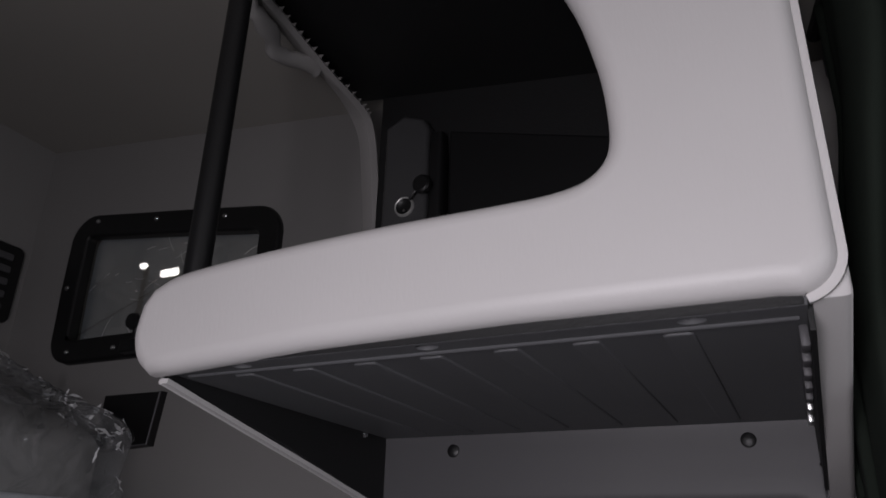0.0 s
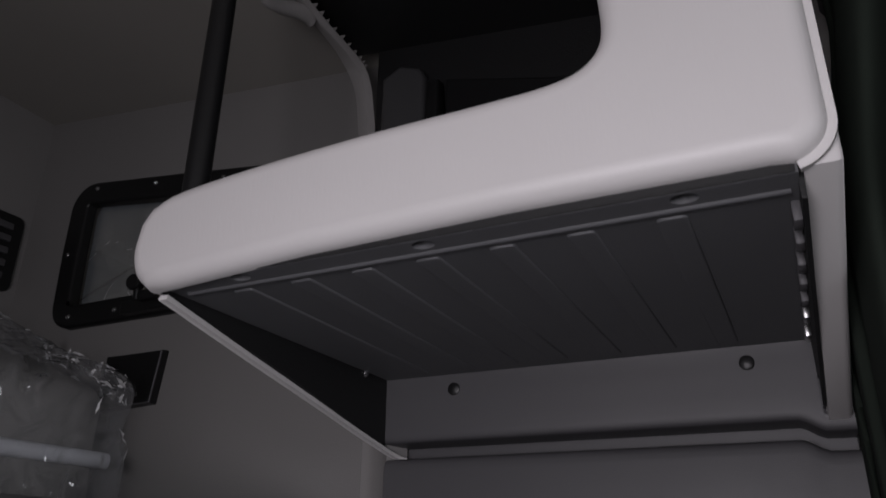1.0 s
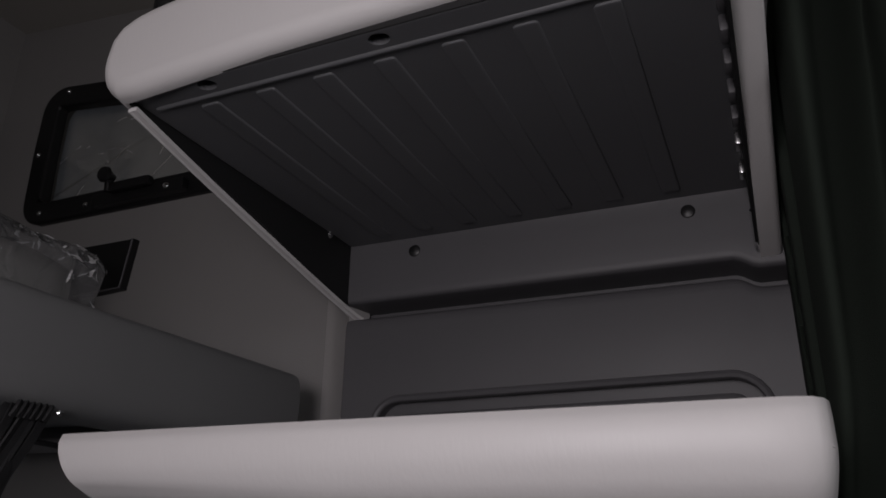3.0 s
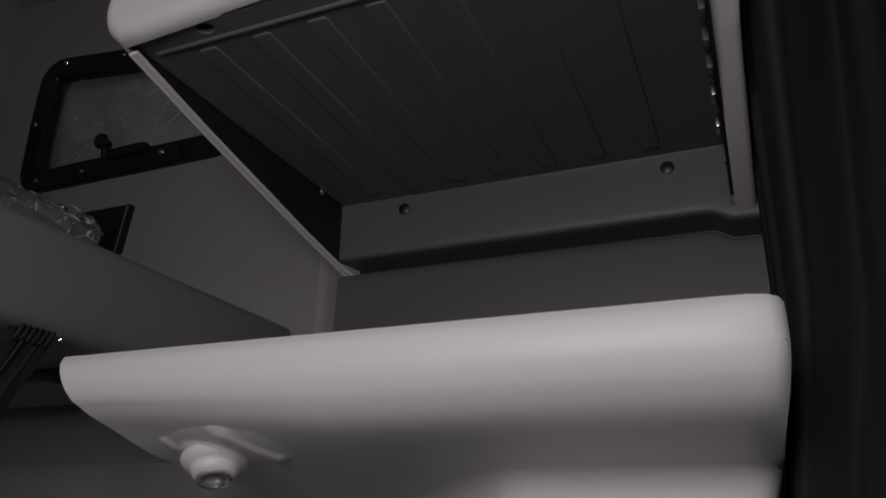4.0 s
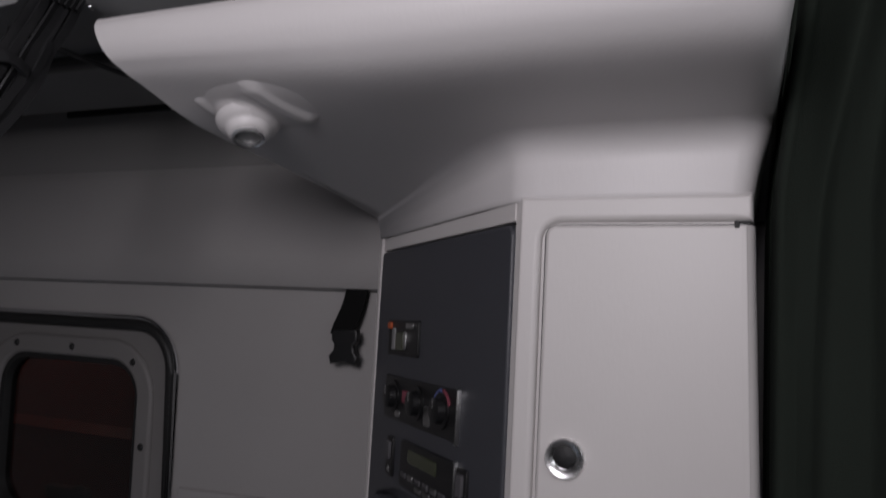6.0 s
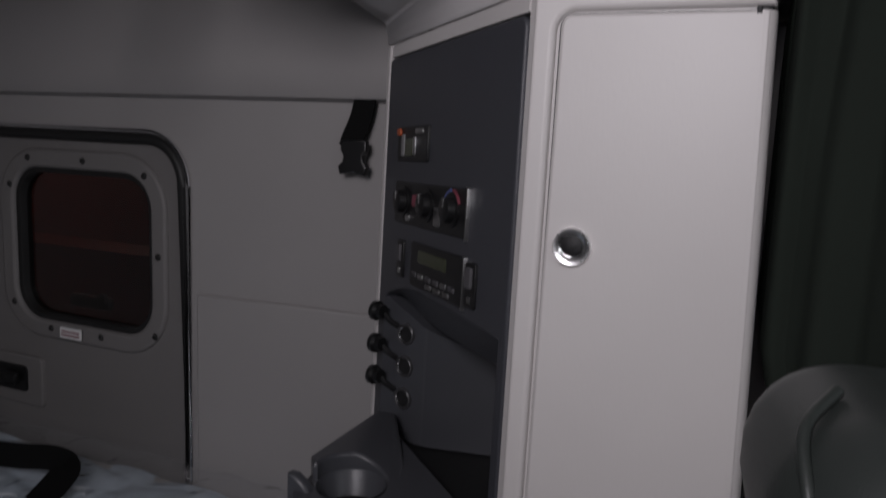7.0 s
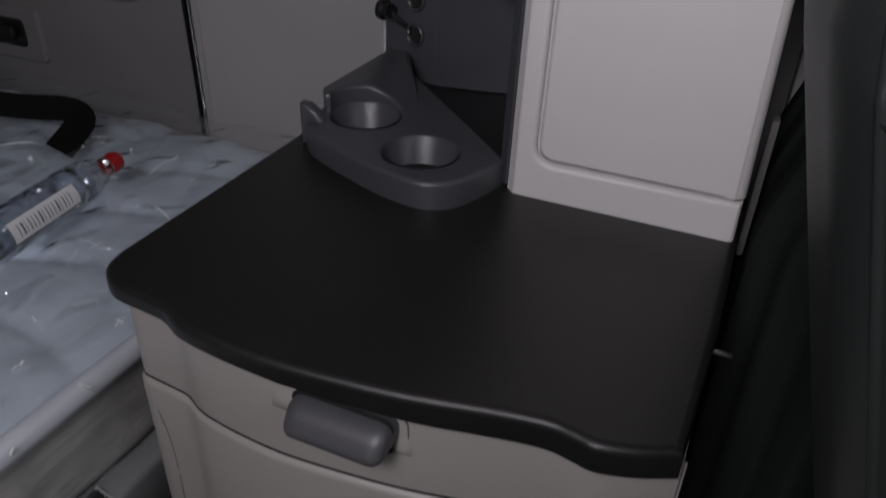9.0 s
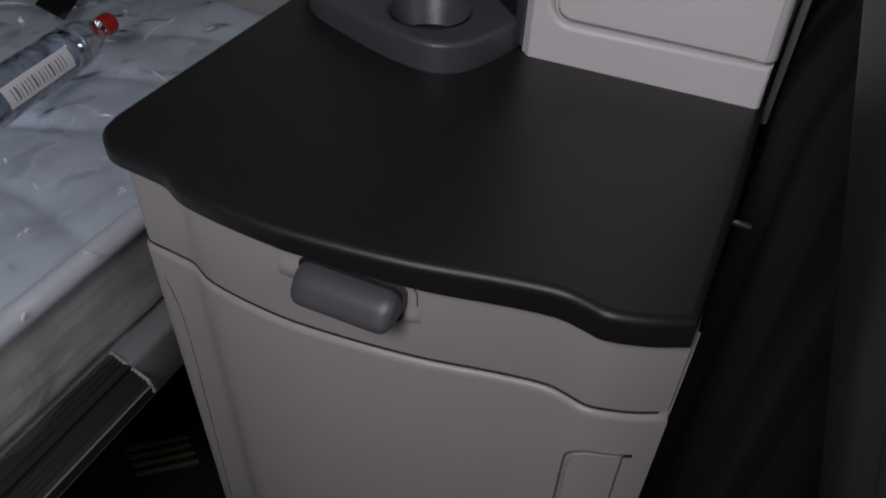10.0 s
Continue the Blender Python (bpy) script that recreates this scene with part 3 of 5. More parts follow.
for x in (-0.604, -0.40, -0.20, -0.03, -0.012, -0.004, 0.003, 0.010, 0.018, 0.030, 0.052):
    f = max(0, min(1, (x + 0.014) / 0.034))
    low = 1.916 - 0.015 * f * f * (3 - 2 * f)
    prof = spline([(1.140, 2.062), (1.064, 2.060), (1.0625, 2.03), (1.0630, 1.950 + low - 1.916)], 4) + [(1.0640, low + 0.026), (1.0665, low + 0.0225), (1.072, low + 0.0210), (1.135, low + 0.0205), (1.135, low + 0.004)] + spline([(1.100, low + 0.001), (1.080, low - 0.002), (1.072, low - 0.008), (1.069, low - 0.020)], 4) + [(1.069, 1.8005), (1.14, 1.8005)]
    rings.append([bm.verts.new((x, y, z)) for y, z in prof])
for a, b in zip(rings, rings[1:]):
    for i in range(len(a)):
        j = (i + 1) % len(a)
        bm.faces.new((a[i], a[j], b[j], b[i]))
bm.faces.new(rings[0]), bm.faces.new(rings[-1])
part("upper_panel", bm, CHARCOAL, back)
REC = [(-0.535, 1.625), (0.0, 1.625)] + arc(-0.035, 1.738, 0.035, 0, 90, 6) + arc(-0.505, 1.738, 0.030, 90, 180, 6)
part("lower_panel", slab([(-0.604, 1.60), (0.052, 1.60), (0.052, 1.8005), (-0.604, 1.8005)], 0.03, 0.0, holes=[offset(REC, 0.008)], m=XZ(1.069)), CHARCOAL, back)
part("bead", tube([(x, 1.068, z) for x, z in offset(REC, 0.012)[1:] + offset(REC, 0.012)[:1]], 0.0055, 8), CHARCOAL, back)
part("recess", slab(offset(REC, 0.020), 0.01, 0.004, m=XZ(1.088)), CHARCOAL, back)
part("inner_bead", tube([(x, 1.087, z) for x, z in offset(REC, -0.014)[1:] + offset(REC, -0.014)[:1]], 0.005, 8), CHARCOAL, back)
for x in (-0.482, -0.062):
    part("plug", lathe([(0, 0.003), (0.007, 0.0026), (0.0098, 0.001), (0.0102, -0.002)], 20, plane_m((x, 1.0625, 2.013), (1, 0, 0), (0, 0, 1))), BLACK, back, "round hole plug")
plate = part("socket_plate", slab(rounded(-0.243, -0.125, 1.66, 1.752, 0.004), 0.006, 0.002, m=XZ(1.080)), CHARCOAL, back)
for x in (-0.207, -0.161):
    part("socket_cap", lathe([(0, 0.016), (0.012, 0.0155), (0.0155, 0.012), (0.0165, 0)], 20, plane_m((x, 1.080, 1.722), (1, 0, 0), (0, 0, 1))), BLACK, plate)
for x in (-0.236, -0.132):
    part("screw", lathe([(0, 0.002), (0.003, 0.0015), (0.004, 0)], 10, plane_m((x, 1.080, 1.745), (1, 0, 0), (0, 0, 1))), BLACK, plate)
part("stud", lathe([(0, 0.012), (0.006, 0.011), (0.009, 0)], 12, plane_m((-0.345, 1.085, 1.705), (1, 0, 0), (0, 0, 1))), STEEL, back)

# ---- dark inside of the locker ----
liner = empty("locker_liner", "black moulded liner inside the overhead locker", "liner")
part("liner_back", slab([(-0.645, 2.062), (0.02, 2.062), (0.02, 2.60), (-0.645, 2.69)], 0.02, 0.003, m=XZ(1.058)), LINER, liner)
part("liner_top", sweep([(-0.70, 2.695), (0.02, 2.595), (0.02, 2.61), (-0.70, 2.71)], "y", 0.50, 1.06), LINER, liner)
part("liner_floor", box(-0.58, 0.018, 0.60, 1.055, 2.064, 2.080, 0.004), LINER, liner)
part("liner_back_ledge", slab([(-0.492, 2.30), (0.015, 2.30), (0.015, 2.435), (-0.10, 2.465), (-0.492, 2.570)], 0.016, 0.006, m=XZ(1.042)), BLACK, liner)
tower = part("socket_tower", slab([(-0.612, 2.10), (-0.524, 2.10), (-0.524, 2.572), (-0.534, 2.594), (-0.575, 2.611), (-0.612, 2.590)], 0.05, 0.010, 3, m=XZ(1.020)), TOWER, liner)
part("socket_tower_side", soft_box(-0.524, -0.496, 1.022, 1.055, 2.10, 2.565, 0.010, cuts=8), BLACK, liner)
sock_m = plane_m((-0.564, 1.0195, 2.4205), (1, 0, 0), (0, 0, 1))
part("socket_ring", lathe([(0.0145, -0.004), (0.0150, 0.004), (0.0168, 0.005), (0.0186, 0.003), (0.0190, 0)], 24, sock_m), RING, tower)
part("socket_well", lathe([(0, -0.001), (0.0105, -0.001), (0.0155, 0.003)], 20, Matrix.Translation((0, -0.001, 0)) @ sock_m), BLACK, tower)
part("socket_pin", lathe([(0, 0.006), (0.003, 0.005), (0.004, 0)], 10, sock_m @ Matrix.Translation((0.002, -0.009, 0))), CHROME, tower)
part("socket_cap", lathe([(0, 0.012), (0.013, 0.012), (0.0165, 0.009), (0.0165, 0)], 20, sock_m @ Matrix.Translation((0.038, 0.032, 0.006))), BLACK, tower)
part("cap_strap", tube([(-0.552, 1.014, 2.430), (-0.540, 1.009, 2.440), (-0.532, 1.010, 2.448)], 0.003, 6), BLACK, tower)
edge_r = spline([(-0.655, 0.52, 2.672), (-0.655, 0.70, 2.670), (-0.655, 0.80, 2.658), (-0.655, 0.90, 2.648), (-0.655, 1.009, 2.643), (-0.655, 1.048, 2.625), (-0.655, 1.072, 2.560), (-0.655, 1.093, 2.430), (-0.655, 1.094, 2.23), (-0.655, 1.094, 2.03)], 5)
edge_l = spline([(-0.697, 0.52, 2.676), (-0.697, 0.70, 2.676), (-0.697, 0.84, 2.672), (-0.697, 0.945, 2.664), (-0.697, 1.004, 2.652), (-0.697, 1.060, 2.615), (-0.697, 1.083, 2.529), (-0.697, 1.100, 2.434), (-0.697, 1.104, 2.23), (-0.697, 1.104, 2.03)], 5)
bm = bmesh.new()
rings = []
for r, l in zip(edge_r, edge_l):
    r, l = Vector(r), Vector(l)
    ridge = r * 0.70 + l * 0.30 + Vector((0, -0.012, -0.010))
    rings.append([bm.verts.new(p) for p in (r + Vector((-0.004, 0.004, 0.003)), r + Vector((-0.001, -0.002, -0.002)), ridge + Vector((0.002, 0, 0)), ridge + Vector((-0.003, 0.001, 0.001)), l, l + Vector((0, 0.03, 0.03)), r + Vector((-0.024, 0.03, 0.03)))])
for p, q in zip(rings, rings[1:]):
    for i in range(len(p)):
        j = (i + 1) % len(p)
        bm.faces.new((p[i], p[j], q[j], q[i]))
bm.faces.new(rings[0]), bm.faces.new(rings[-1])
structure(part("trim_locker", bm, LIT_VINYL, angle=30), "pale folded vinyl edge trim between wall and locker", "trim")
structure(part("trim_locker_side", box(-0.680, -0.657, 1.126, 1.17, 2.03, 2.56, 0.003), LIT_VINYL), "pale return between wall and locker", "trim")
bm = tube(spline([(-0.672, 0.690, 2.650), (-0.686, 0.745, 2.645), (-0.704, 0.792, 2.640), (-0.700, 0.824, 2.640), (-0.686, 0.852, 2.643), (-0.678, 0.885, 2.648)], 8), 0.0125, 14)
for v in bm.verts:
    v.co += Vector((1, 0.4, 1)) * (0.012 * noise.noise(v.co * 15) + 0.007 * (0.4 - abs(noise.noise(v.co * 34))))
tagged(part("loose_wrap", bm, LIT_VINYL, angle=60), "crumpled translucent plastic scrap stuck along the trim", "plastic wrap")
bm = bmesh.new()
for k in range(22):
    c = Vector(edge_r[int(7 + 0.72 * k)]) + Vector((-0.003, 0.001, 0.001))
    w, out = 0.003 + 0.003 * random.random(), 0.001 + 0.005 * random.random()
    vs = [bm.verts.new(c + Vector(d)) for d in ((0, -w, 0), (0, w, 0), (out + 0.003, 0.3 * w, 0.004), (0, 0, 0.005))]
    for a, b, d in ((0, 1, 2), (0, 2, 3), (1, 3, 2), (0, 3, 1)):
        bm.faces.new((vs[a], vs[b], vs[d]))
tagged(part("torn_tape", bm, LIT_VINYL, smooth=False), "ragged strip of torn clear tape on the trim", "tape", kind="stuff")

# ---- bunk post ----
post = empty("bunk_post", "black round steel post rising from the overhead locker", "post")
part("tube", tube([(-0.598, 0.600, 2.062), (-0.598, 0.600, 2.3), (-0.598, 0.600, ROOF(-0.598))], 0.0150, 18), BLACK, post)
part("foot", lathe([(0.0, 0.0), (0.030, 0.0), (0.030, 0.010), (0.018, 0.022), (0.017, 0.03)], 20, Matrix.Translation((-0.598, 0.600, 2.062))), BLACK, post)

# ---- top bunk ----
bunk = empty("top_bunk", "folding top bunk with a padded grey vinyl front rail", "bunk")
prof = spline([(-0.72, 1.826), (-0.690, 1.8255), (-0.668, 1.818), (-0.660, 1.800), (-0.659, 1.765), (-0.664, 1.725), (-0.680, 1.706), (-0.72, 1.700)], 5)
part("front_rail", sweep(prof, "y", -1.15, 1.035, 4), VINYL, bunk)
part("rail_end", slab([(x, z) for x, z in reversed(offset(prof, 0.003))], 0.006, 0.002, m=plane_m((0, 1.040, 0), (-1, 0, 0), (0, 0, 1)) @ Matrix.Diagonal((-1, 1, 1, 1))), BLACK, bunk, "black end cap")
part("bunk_pan", box(-1.62, -0.72, -1.15, 1.03, 1.715, 1.80, 0.006), VINYL, bunk)
part("support_bar", box(-1.30, -0.70, 0.775, 0.800, 1.700, 1.716, 0.004), BLACK, bunk)
mat_up = empty("top_mattress", "grey mattress on the top bunk, still in clear plastic wrap", "mattress")
def slope_down(bm):
    """The top falls towards the front edge."""
    for v in bm.verts:
        v.co.z -= 0.42 * max(0, v.co.x + 1.55) * max(0, v.co.z - 1.81) / 0.42
    return bm


part("core", slope_down(soft_box(-1.72, -1.150, -0.9, 1.020, 1.805, 2.215, 0.060, wob=0.008, size=5, cuts=26)), CORE, mat_up)
part("piping", tube(spline([(-1.145, -0.8, 1.928), (-1.145, 0.0, 1.928), (-1.145, 0.93, 1.928), (-1.160, 1.00, 1.929), (-1.20, 1.024, 1.931), (-1.3, 1.026, 1.937), (-1.6, 1.026, 1.96)], 4), 0.014, 10), PIPING, mat_up)
bm = slope_down(soft_box(-1.728, -1.120, 0.30, 1.052, 1.802, 2.250, 0.050, cuts=90))
for v in bm.verts:
    q = v.co * 9
    v.co += Vector((0.5, 0.6, 1)) * 0.012 * noise.noise(q) + Vector((0.5, 0.5, 1)) * 0.022 * (0.4 - abs(noise.noise(q * 1.7)))
wrap = part("plastic_wrap", bm, FILM, mat_up, "wrinkled clear plastic wrap", angle=14)
wrap.visible_shadow = False


def add_glints(film, count, seed, keep, size, parent):
    """Small near-white facets that paint the plastic's glints, each with a ragged outline."""
    rng = random.Random(seed)
    film.data.update()
    spots = [v for v in film.data.vertices if keep(v.co)]
    for _ in range(count):
        v = rng.choice(spots)
        n = v.normal
        d = n.cross(Vector((rng.uniform(-1, 1), rng.uniform(-1, 1), rng.uniform(-1, 1)))).normalized()
        side = n.cross(d)
        ln = size * rng.uniform(0.35, 1.0)
        wd = ln * rng.uniform(0.06, 0.20)
        tilt = rng.uniform(-1.0, 1.0)
        bm = bmesh.new()
        rows = []
        for k in range(6):
            f = k / 5
            half = wd * (0.15 + math.sin(math.pi * f) ** 1.2) * rng.uniform(0.5, 1.2)
            mid = v.co + n * (0.0015 + 0.003 * rng.uniform(-0.3, 1)) + d * ln * (f - 0.5) + side * wd * rng.uniform(-0.5, 0.5)
            rows.append([bm.verts.new(mid + side * half), bm.verts.new(mid - side * half + n * half * tilt)])
        for p, q in zip(rows, rows[1:]):
            bm.faces.new((p[0], p[1], q[1], q[0]))
        part("fold", bm, GLINT, parent, smooth=False)


def add_glint_folds(film, count, seed, keep, long, thick, parent):
    """Small creased ridges on a plastic film, coloured near-white as its highlights."""
    rng = random.Random(seed)
    film.data.update()
    spots = [v for v in film.data.vertices if keep(v.co)]
    for _ in range(count):
        v = rng.choice(spots)
        n = v.normal
        d = n.cross(Vector((rng.uniform(-1, 1), rng.uniform(-1, 1), rng.uniform(-1, 1)))).normalized()
        side = n.cross(d)
        ln, bow = rng.uniform(0.3, 1.0) * long, rng.uniform(-0.08, 0.08)
        pts = [v.co + n * 0.0012 + d * ln * f + side * (bow * ln * f * f * 3 + rng.uniform(-1, 1) * 0.0010) - n * ln * f * f * 0.2 for f in (-0.5, -0.25, 0.0, 0.25, 0.5)]
        bm = tube(spline(pts, 2), thick * rng.uniform(0.5, 1.0), 5)
        part("fold", bm, GLINT, parent)


add_glint_folds(wrap, 26, 11, lambda c: -1.5 < c.x and c.y > 0.78 and c.z > 2.04, 0.016, 0.0007, wrap)
add_glints(wrap, 70, 12, lambda c: -1.66 < c.x and 0.94 < c.y and c.z > 2.09 - 0.2 * (c.x + 1.45), 0.040, wrap)
add_glints(wrap, 6, 13, lambda c: -1.24 < c.x and 0.94 < c.y and c.z > 1.93, 0.036, wrap)

# creases of the film behind the upper window, their brightness put in as near-white
win_film = bpy.data.objects["window_film"]
if win_film.data.polygons[0].normal.y > 0:
    win_film.data.flip_normals()
add_glint_folds(win_film, 34, 21, lambda c: abs(c.x + 1.26) < 0.30 and abs(c.z - 2.43) < 0.2, 0.16, 0.0011, win_film)

# webbing that hangs folded under the top bunk
web = empty("bunk_strap", "folded black webbing strap hanging under the top bunk", "strap")
rng = random.Random(4)
for k in range(8):
    y0 = 0.569 + 0.0064 * k
    jig = [rng.uniform(-0.004, 0.004) for _ in range(5)]
    path = spline([(-0.690, y0 + 0.004, 1.712), (-0.681 + 0.4 * jig[0], y0, 1.703), (-0.683 + jig[1], y0 - 0.012 + 0.4 * jig[2], 1.675), (-0.686 + jig[2], y0 - 0.029 + 0.5 * jig[3], 1.638), (-0.692 + jig[3], y0 - 0.041 + jig[4], 1.600), (-0.700 + jig[4], y0 - 0.058, 1.560), (-0.712, y0 - 0.085, 1.515)], 5)
    part("webbing", tube(path, 0, flat=(0.0048, 0.0011, (0.85, 0.3 + 90 * jig[0], 0.3))), STRAPWEB, web)
for k in range(6):
    y0 = 0.574 + 0.0075 * k
    part("fold", tube(spline([(-0.6770, y0 - 0.003, 1.692), (-0.6745, y0, 1.701), (-0.6765, y0 + 0.004, 1.709)], 4), 0, flat=(0.0030, 0.0016, (0.8, 0.2, -0.5))), STRAPWEB, web)
part("slider", tube(spline([(-0.688, 0.512, 1.612), (-0.681, 0.535, 1.618), (-0.684, 0.560, 1.610)], 4), 0, flat=(0.007, 0.002, (0.9, 0, 0.3))), STRAPWEB, web)
hook = tube(spline([(-0.700, 0.460, 1.650), (-0.690, 0.500, 1.657), (-0.683, 0.524, 1.670), (-0.682, 0.536, 1.679), (-0.683, 0.537, 1.689)], 5), 0, flat=(0.0045, 0.0015, (0.8, 0, 0.5)))
tagged(part("strap_hook", hook, GREYMETAL), "bent grey metal hook under the top bunk", "hook")
part("rivet", lathe([(0, 0.0035), (0.0025, 0.003), (0.0042, 0)], 12, plane_m((-0.6755, 0.6245, 1.7030), (0, 1, 0), (-0.55, 0, 0.84))), CHROME, bunk)
part("cable", tube(spline([(-0.80, 0.62, 1.690), (-0.79, 0.72, 1.684), (-0.76, 0.83, 1.676), (-0.72, 0.98, 1.690)], 6), 0.0035, 8), BLACK, bunk)

# ---- white shelf on top of the cabinet ----
shelf = empty("cabinet_top_shelf", "white moulded shelf flaring out above the wardrobe cabinet", "shelf")
under = spline([(0.606, 1.678), (0.599, 1.668), (0.597, 1.652), (0.600, 1.635), (0.610, 1.618), (0.632, 1.602), (0.670, 1.591), (0.74, 1.580), (0.85, 1.563), (1.0, 1.538), (1.10, 1.522), (1.152, 1.515)], 5)
prof = under + [(1.152, 1.655), (0.64, 1.655), (0.622, 1.6755)]
bm = bmesh.new()
rings = []
for x, dy in ((-0.6430, 0.0), (-0.6410, 0.0), (-0.632, 0.0), (-0.618, 0.0), (-0.56, 0.0), (-0.50, 0.0), (-0.44, 0.0), (-0.38, 0.0), (-0.34, 0.0), (-0.25, 0.0), (0.0, 0.0), (0.020, 0.001), (0.033, 0.005), (0.041, 0.014), (0.045, 0.030)):
    edge_up = {0.033: 0.0010, 0.041: 0.0028, 0.045: 0.006}
    ring = []
    for y, z in prof:
        xx = x
        if x > 0.01:  # the right end narrows towards the cabinet
            xx = x - 0.014 * min(1, max(0, (1.64 - z) / 0.07)) ** 1.5
        if x < -0.61:  # the left end runs in towards the wall
            xx = x + 0.074 * max(0, y - 0.62) / 0.55 + 0.44 * max(0, 1.679 - max(z, 1.60)) * min(1, (-0.60 - x) / 0.03)
        lift = 0.013 * min(1, max(0, (-0.34 - x) / 0.24)) * math.exp(-((y - 0.637) / 0.055) ** 2) * min(1, max(0, (1.66 - z) / 0.045))
        ring.append(bm.verts.new((xx, y + dy * max(0, min(1, (0.80 - y) / 0.18)), z + lift + (edge_up.get(x, 0.0) if z < 1.645 else 0.0))))
    rings.append(ring)
for a, b in zip(rings, rings[1:]):
    for i in range(len(a)):
        j = (i + 1) % len(a)
        bm.faces.new((a[i], a[j], b[j], b[i]))
bm.faces.new(rings[0]), bm.faces.new(rings[-1])
part("shelf_body", bm, WHITE, shelf)
A, B = (-0.222, 0.782), (-0.555, 1.105)
def neck_ring(d):
    """The cabinet's plan with softened corners, grown by d."""
    base = [(0.026, 1.14), (-0.556, 1.14), (-0.556, 1.106)] + spline([(-0.270, 0.829), (-0.246, 0.808), (-0.226, 0.792), (-0.198, 0.784)], 3) + arc(0.000, 0.810, 0.026, -90, 0, 5)
    return offset(base, d)
LEAN_BACK = Matrix.Translation((0, 0.785, 1.16)) @ Matrix.Rotation(radians(-2.4), 4, "X") @ Matrix.Translation((0, -0.785, -1.16))


def under_z(y):
    """Height of the shelf's underside over that y."""
    line = [p for p in under if p[0] > 0.62 and p[1] < 1.61]
    for (ya, za), (yb, zb) in zip(line, line[1:]):
        if ya <= y <= yb:
            return za + (zb - za) * (y - ya) / (yb - ya)
    return line[-1][1]


bm = bmesh.new()
rings = []
R = 0.030
for z, d in ((1.5000, -0.002), (1.5025, 0.0), (1.508, 0.0)):
    rings.append([bm.verts.new(LEAN_BACK @ Vector((max(-0.5585, x), y, z))) for x, y in neck_ring(d)])
for k in range(0, 12):
    a = radians(9 * min(k, 10))
    d = R * (1 - math.cos(a)) + (0.014 if k == 11 else 0)
    ring = []
    for x, y in neck_ring(d):
        x = max(-0.5585, x)
        top = under_z(y + 0.017)
        low = 1.508 - 0.042 * (y - 0.785)
        r = min(R, top - low - 0.001)
        z = top - r * (1 - math.sin(a)) + (0.0012 if k == 11 else 0)
        right = 0.0165 + 0.0170 * max(0, min(1, (z - 1.505) / 0.07)) ** 1.5
        if x > -0.03:
            x = -0.03 + (x + 0.03) * (right + 0.03) / (0.056 + d)
        ring.append(bm.verts.new((x, y + 0.042 * (z - 1.16), z)))
    rings.append(ring)
for a, b in zip(rings, rings[1:]):
    for i in range(len(a)):
        j = (i + 1) % len(a)
        bm.faces.new((a[i], a[j], b[j], b[i]))
for v in rings[0] + rings[1] + rings[2]:
    if v.co.x > -0.03:
        v.co.x = -0.03 + (v.co.x + 0.03) * 0.0465 / 0.056
part("shelf_neck", bm, WHITE, shelf, angle=60)

# reading lamp set into the shelf's underside
slope = math.atan2(-0.083, 0.45)
lamp_m = Matrix.Translation((-0.485, 0.690, 1.5865)) @ Matrix.Rotation(slope, 4, "X") @ Matrix.Diagonal((1, 1, -1, 1))
rl = empty("reading_lamp", "white swivelling reading lamp with a chrome rim under the shelf", "lamp")
def seg_dist(u, v, a, b):
    """Distance from the point u, v to the stretch from a to b."""
    ab, ap = Vector(b) - Vector(a), Vector((u, v)) - Vector(a)
    return (ap - ab * max(0, min(1, ap.dot(ab) / ab.dot(ab)))).length


def fall(d, inner, outer):
    """1 within the inner distance, gliding to 0 at the outer one."""
    f = max(0, min(1, (outer - d) / (outer - inner)))
    return f * f * (3 - 2 * f)


def moulding(u, v):
    oval = (abs(u / 0.082) ** 2.4 + abs((v + 0.10 * u) / 0.058) ** 2.4) ** (1 / 2.4)
    lobes = (0.0040 * fall(oval, 0.55, 1.05),
             0.0150 * fall(math.hypot(u + 0.026, v - 0.012), 0.022, 0.042),
             0.0078 * fall(seg_dist(u, v, (0.018, -0.034), (0.041, 0.020)), 0.005, 0.025),
             0.0055 * fall(seg_dist(u, v, (-0.070, -0.016), (-0.056, 0.016)), 0.002, 0.022))
    return math.log(sum(math.exp(900 * h) for h in lobes) / 4) / 900 - 0.0006 - 0.006 * (1 - fall(oval, 0.80, 1.20))


def hug(u, v):
    """The point of the moulding over u, v on the shelf's curved underside."""
    x, y = -0.485 + u, 0.690 + v
    line = [p for p in under if p[0] > 0.601 and p[1] < 1.632]
    z = line[0][1]
    for (ya, za), (yb, zb) in zip(line, line[1:]):
        if ya <= y <= yb:
            z = za + (zb - za) * (y - ya) / (yb - ya)
    z += 0.013 * min(1, max(0, (-0.34 - x) / 0.24)) * math.exp(-((y - 0.637) / 0.055) ** 2) * min(1, max(0, (1.66 - z) / 0.045))
    return Vector((x, y, z - moulding(u, v)))


bm = bmesh.new()
NU, NV = 96, 72
grid = [[bm.verts.new(hug(-0.098 + 0.196 * i / NU, -0.066 + 0.136 * j / NV)) for j in range(NV + 1)] for i in range(NU + 1)]
for i in range(NU):
    for j in range(NV):
        bm.faces.new((grid[i][j], grid[i + 1][j], grid[i + 1][j + 1], grid[i][j + 1]))
part("base", bm, WHITE, rl, "white base with a moulded thumb grip", angle=80)
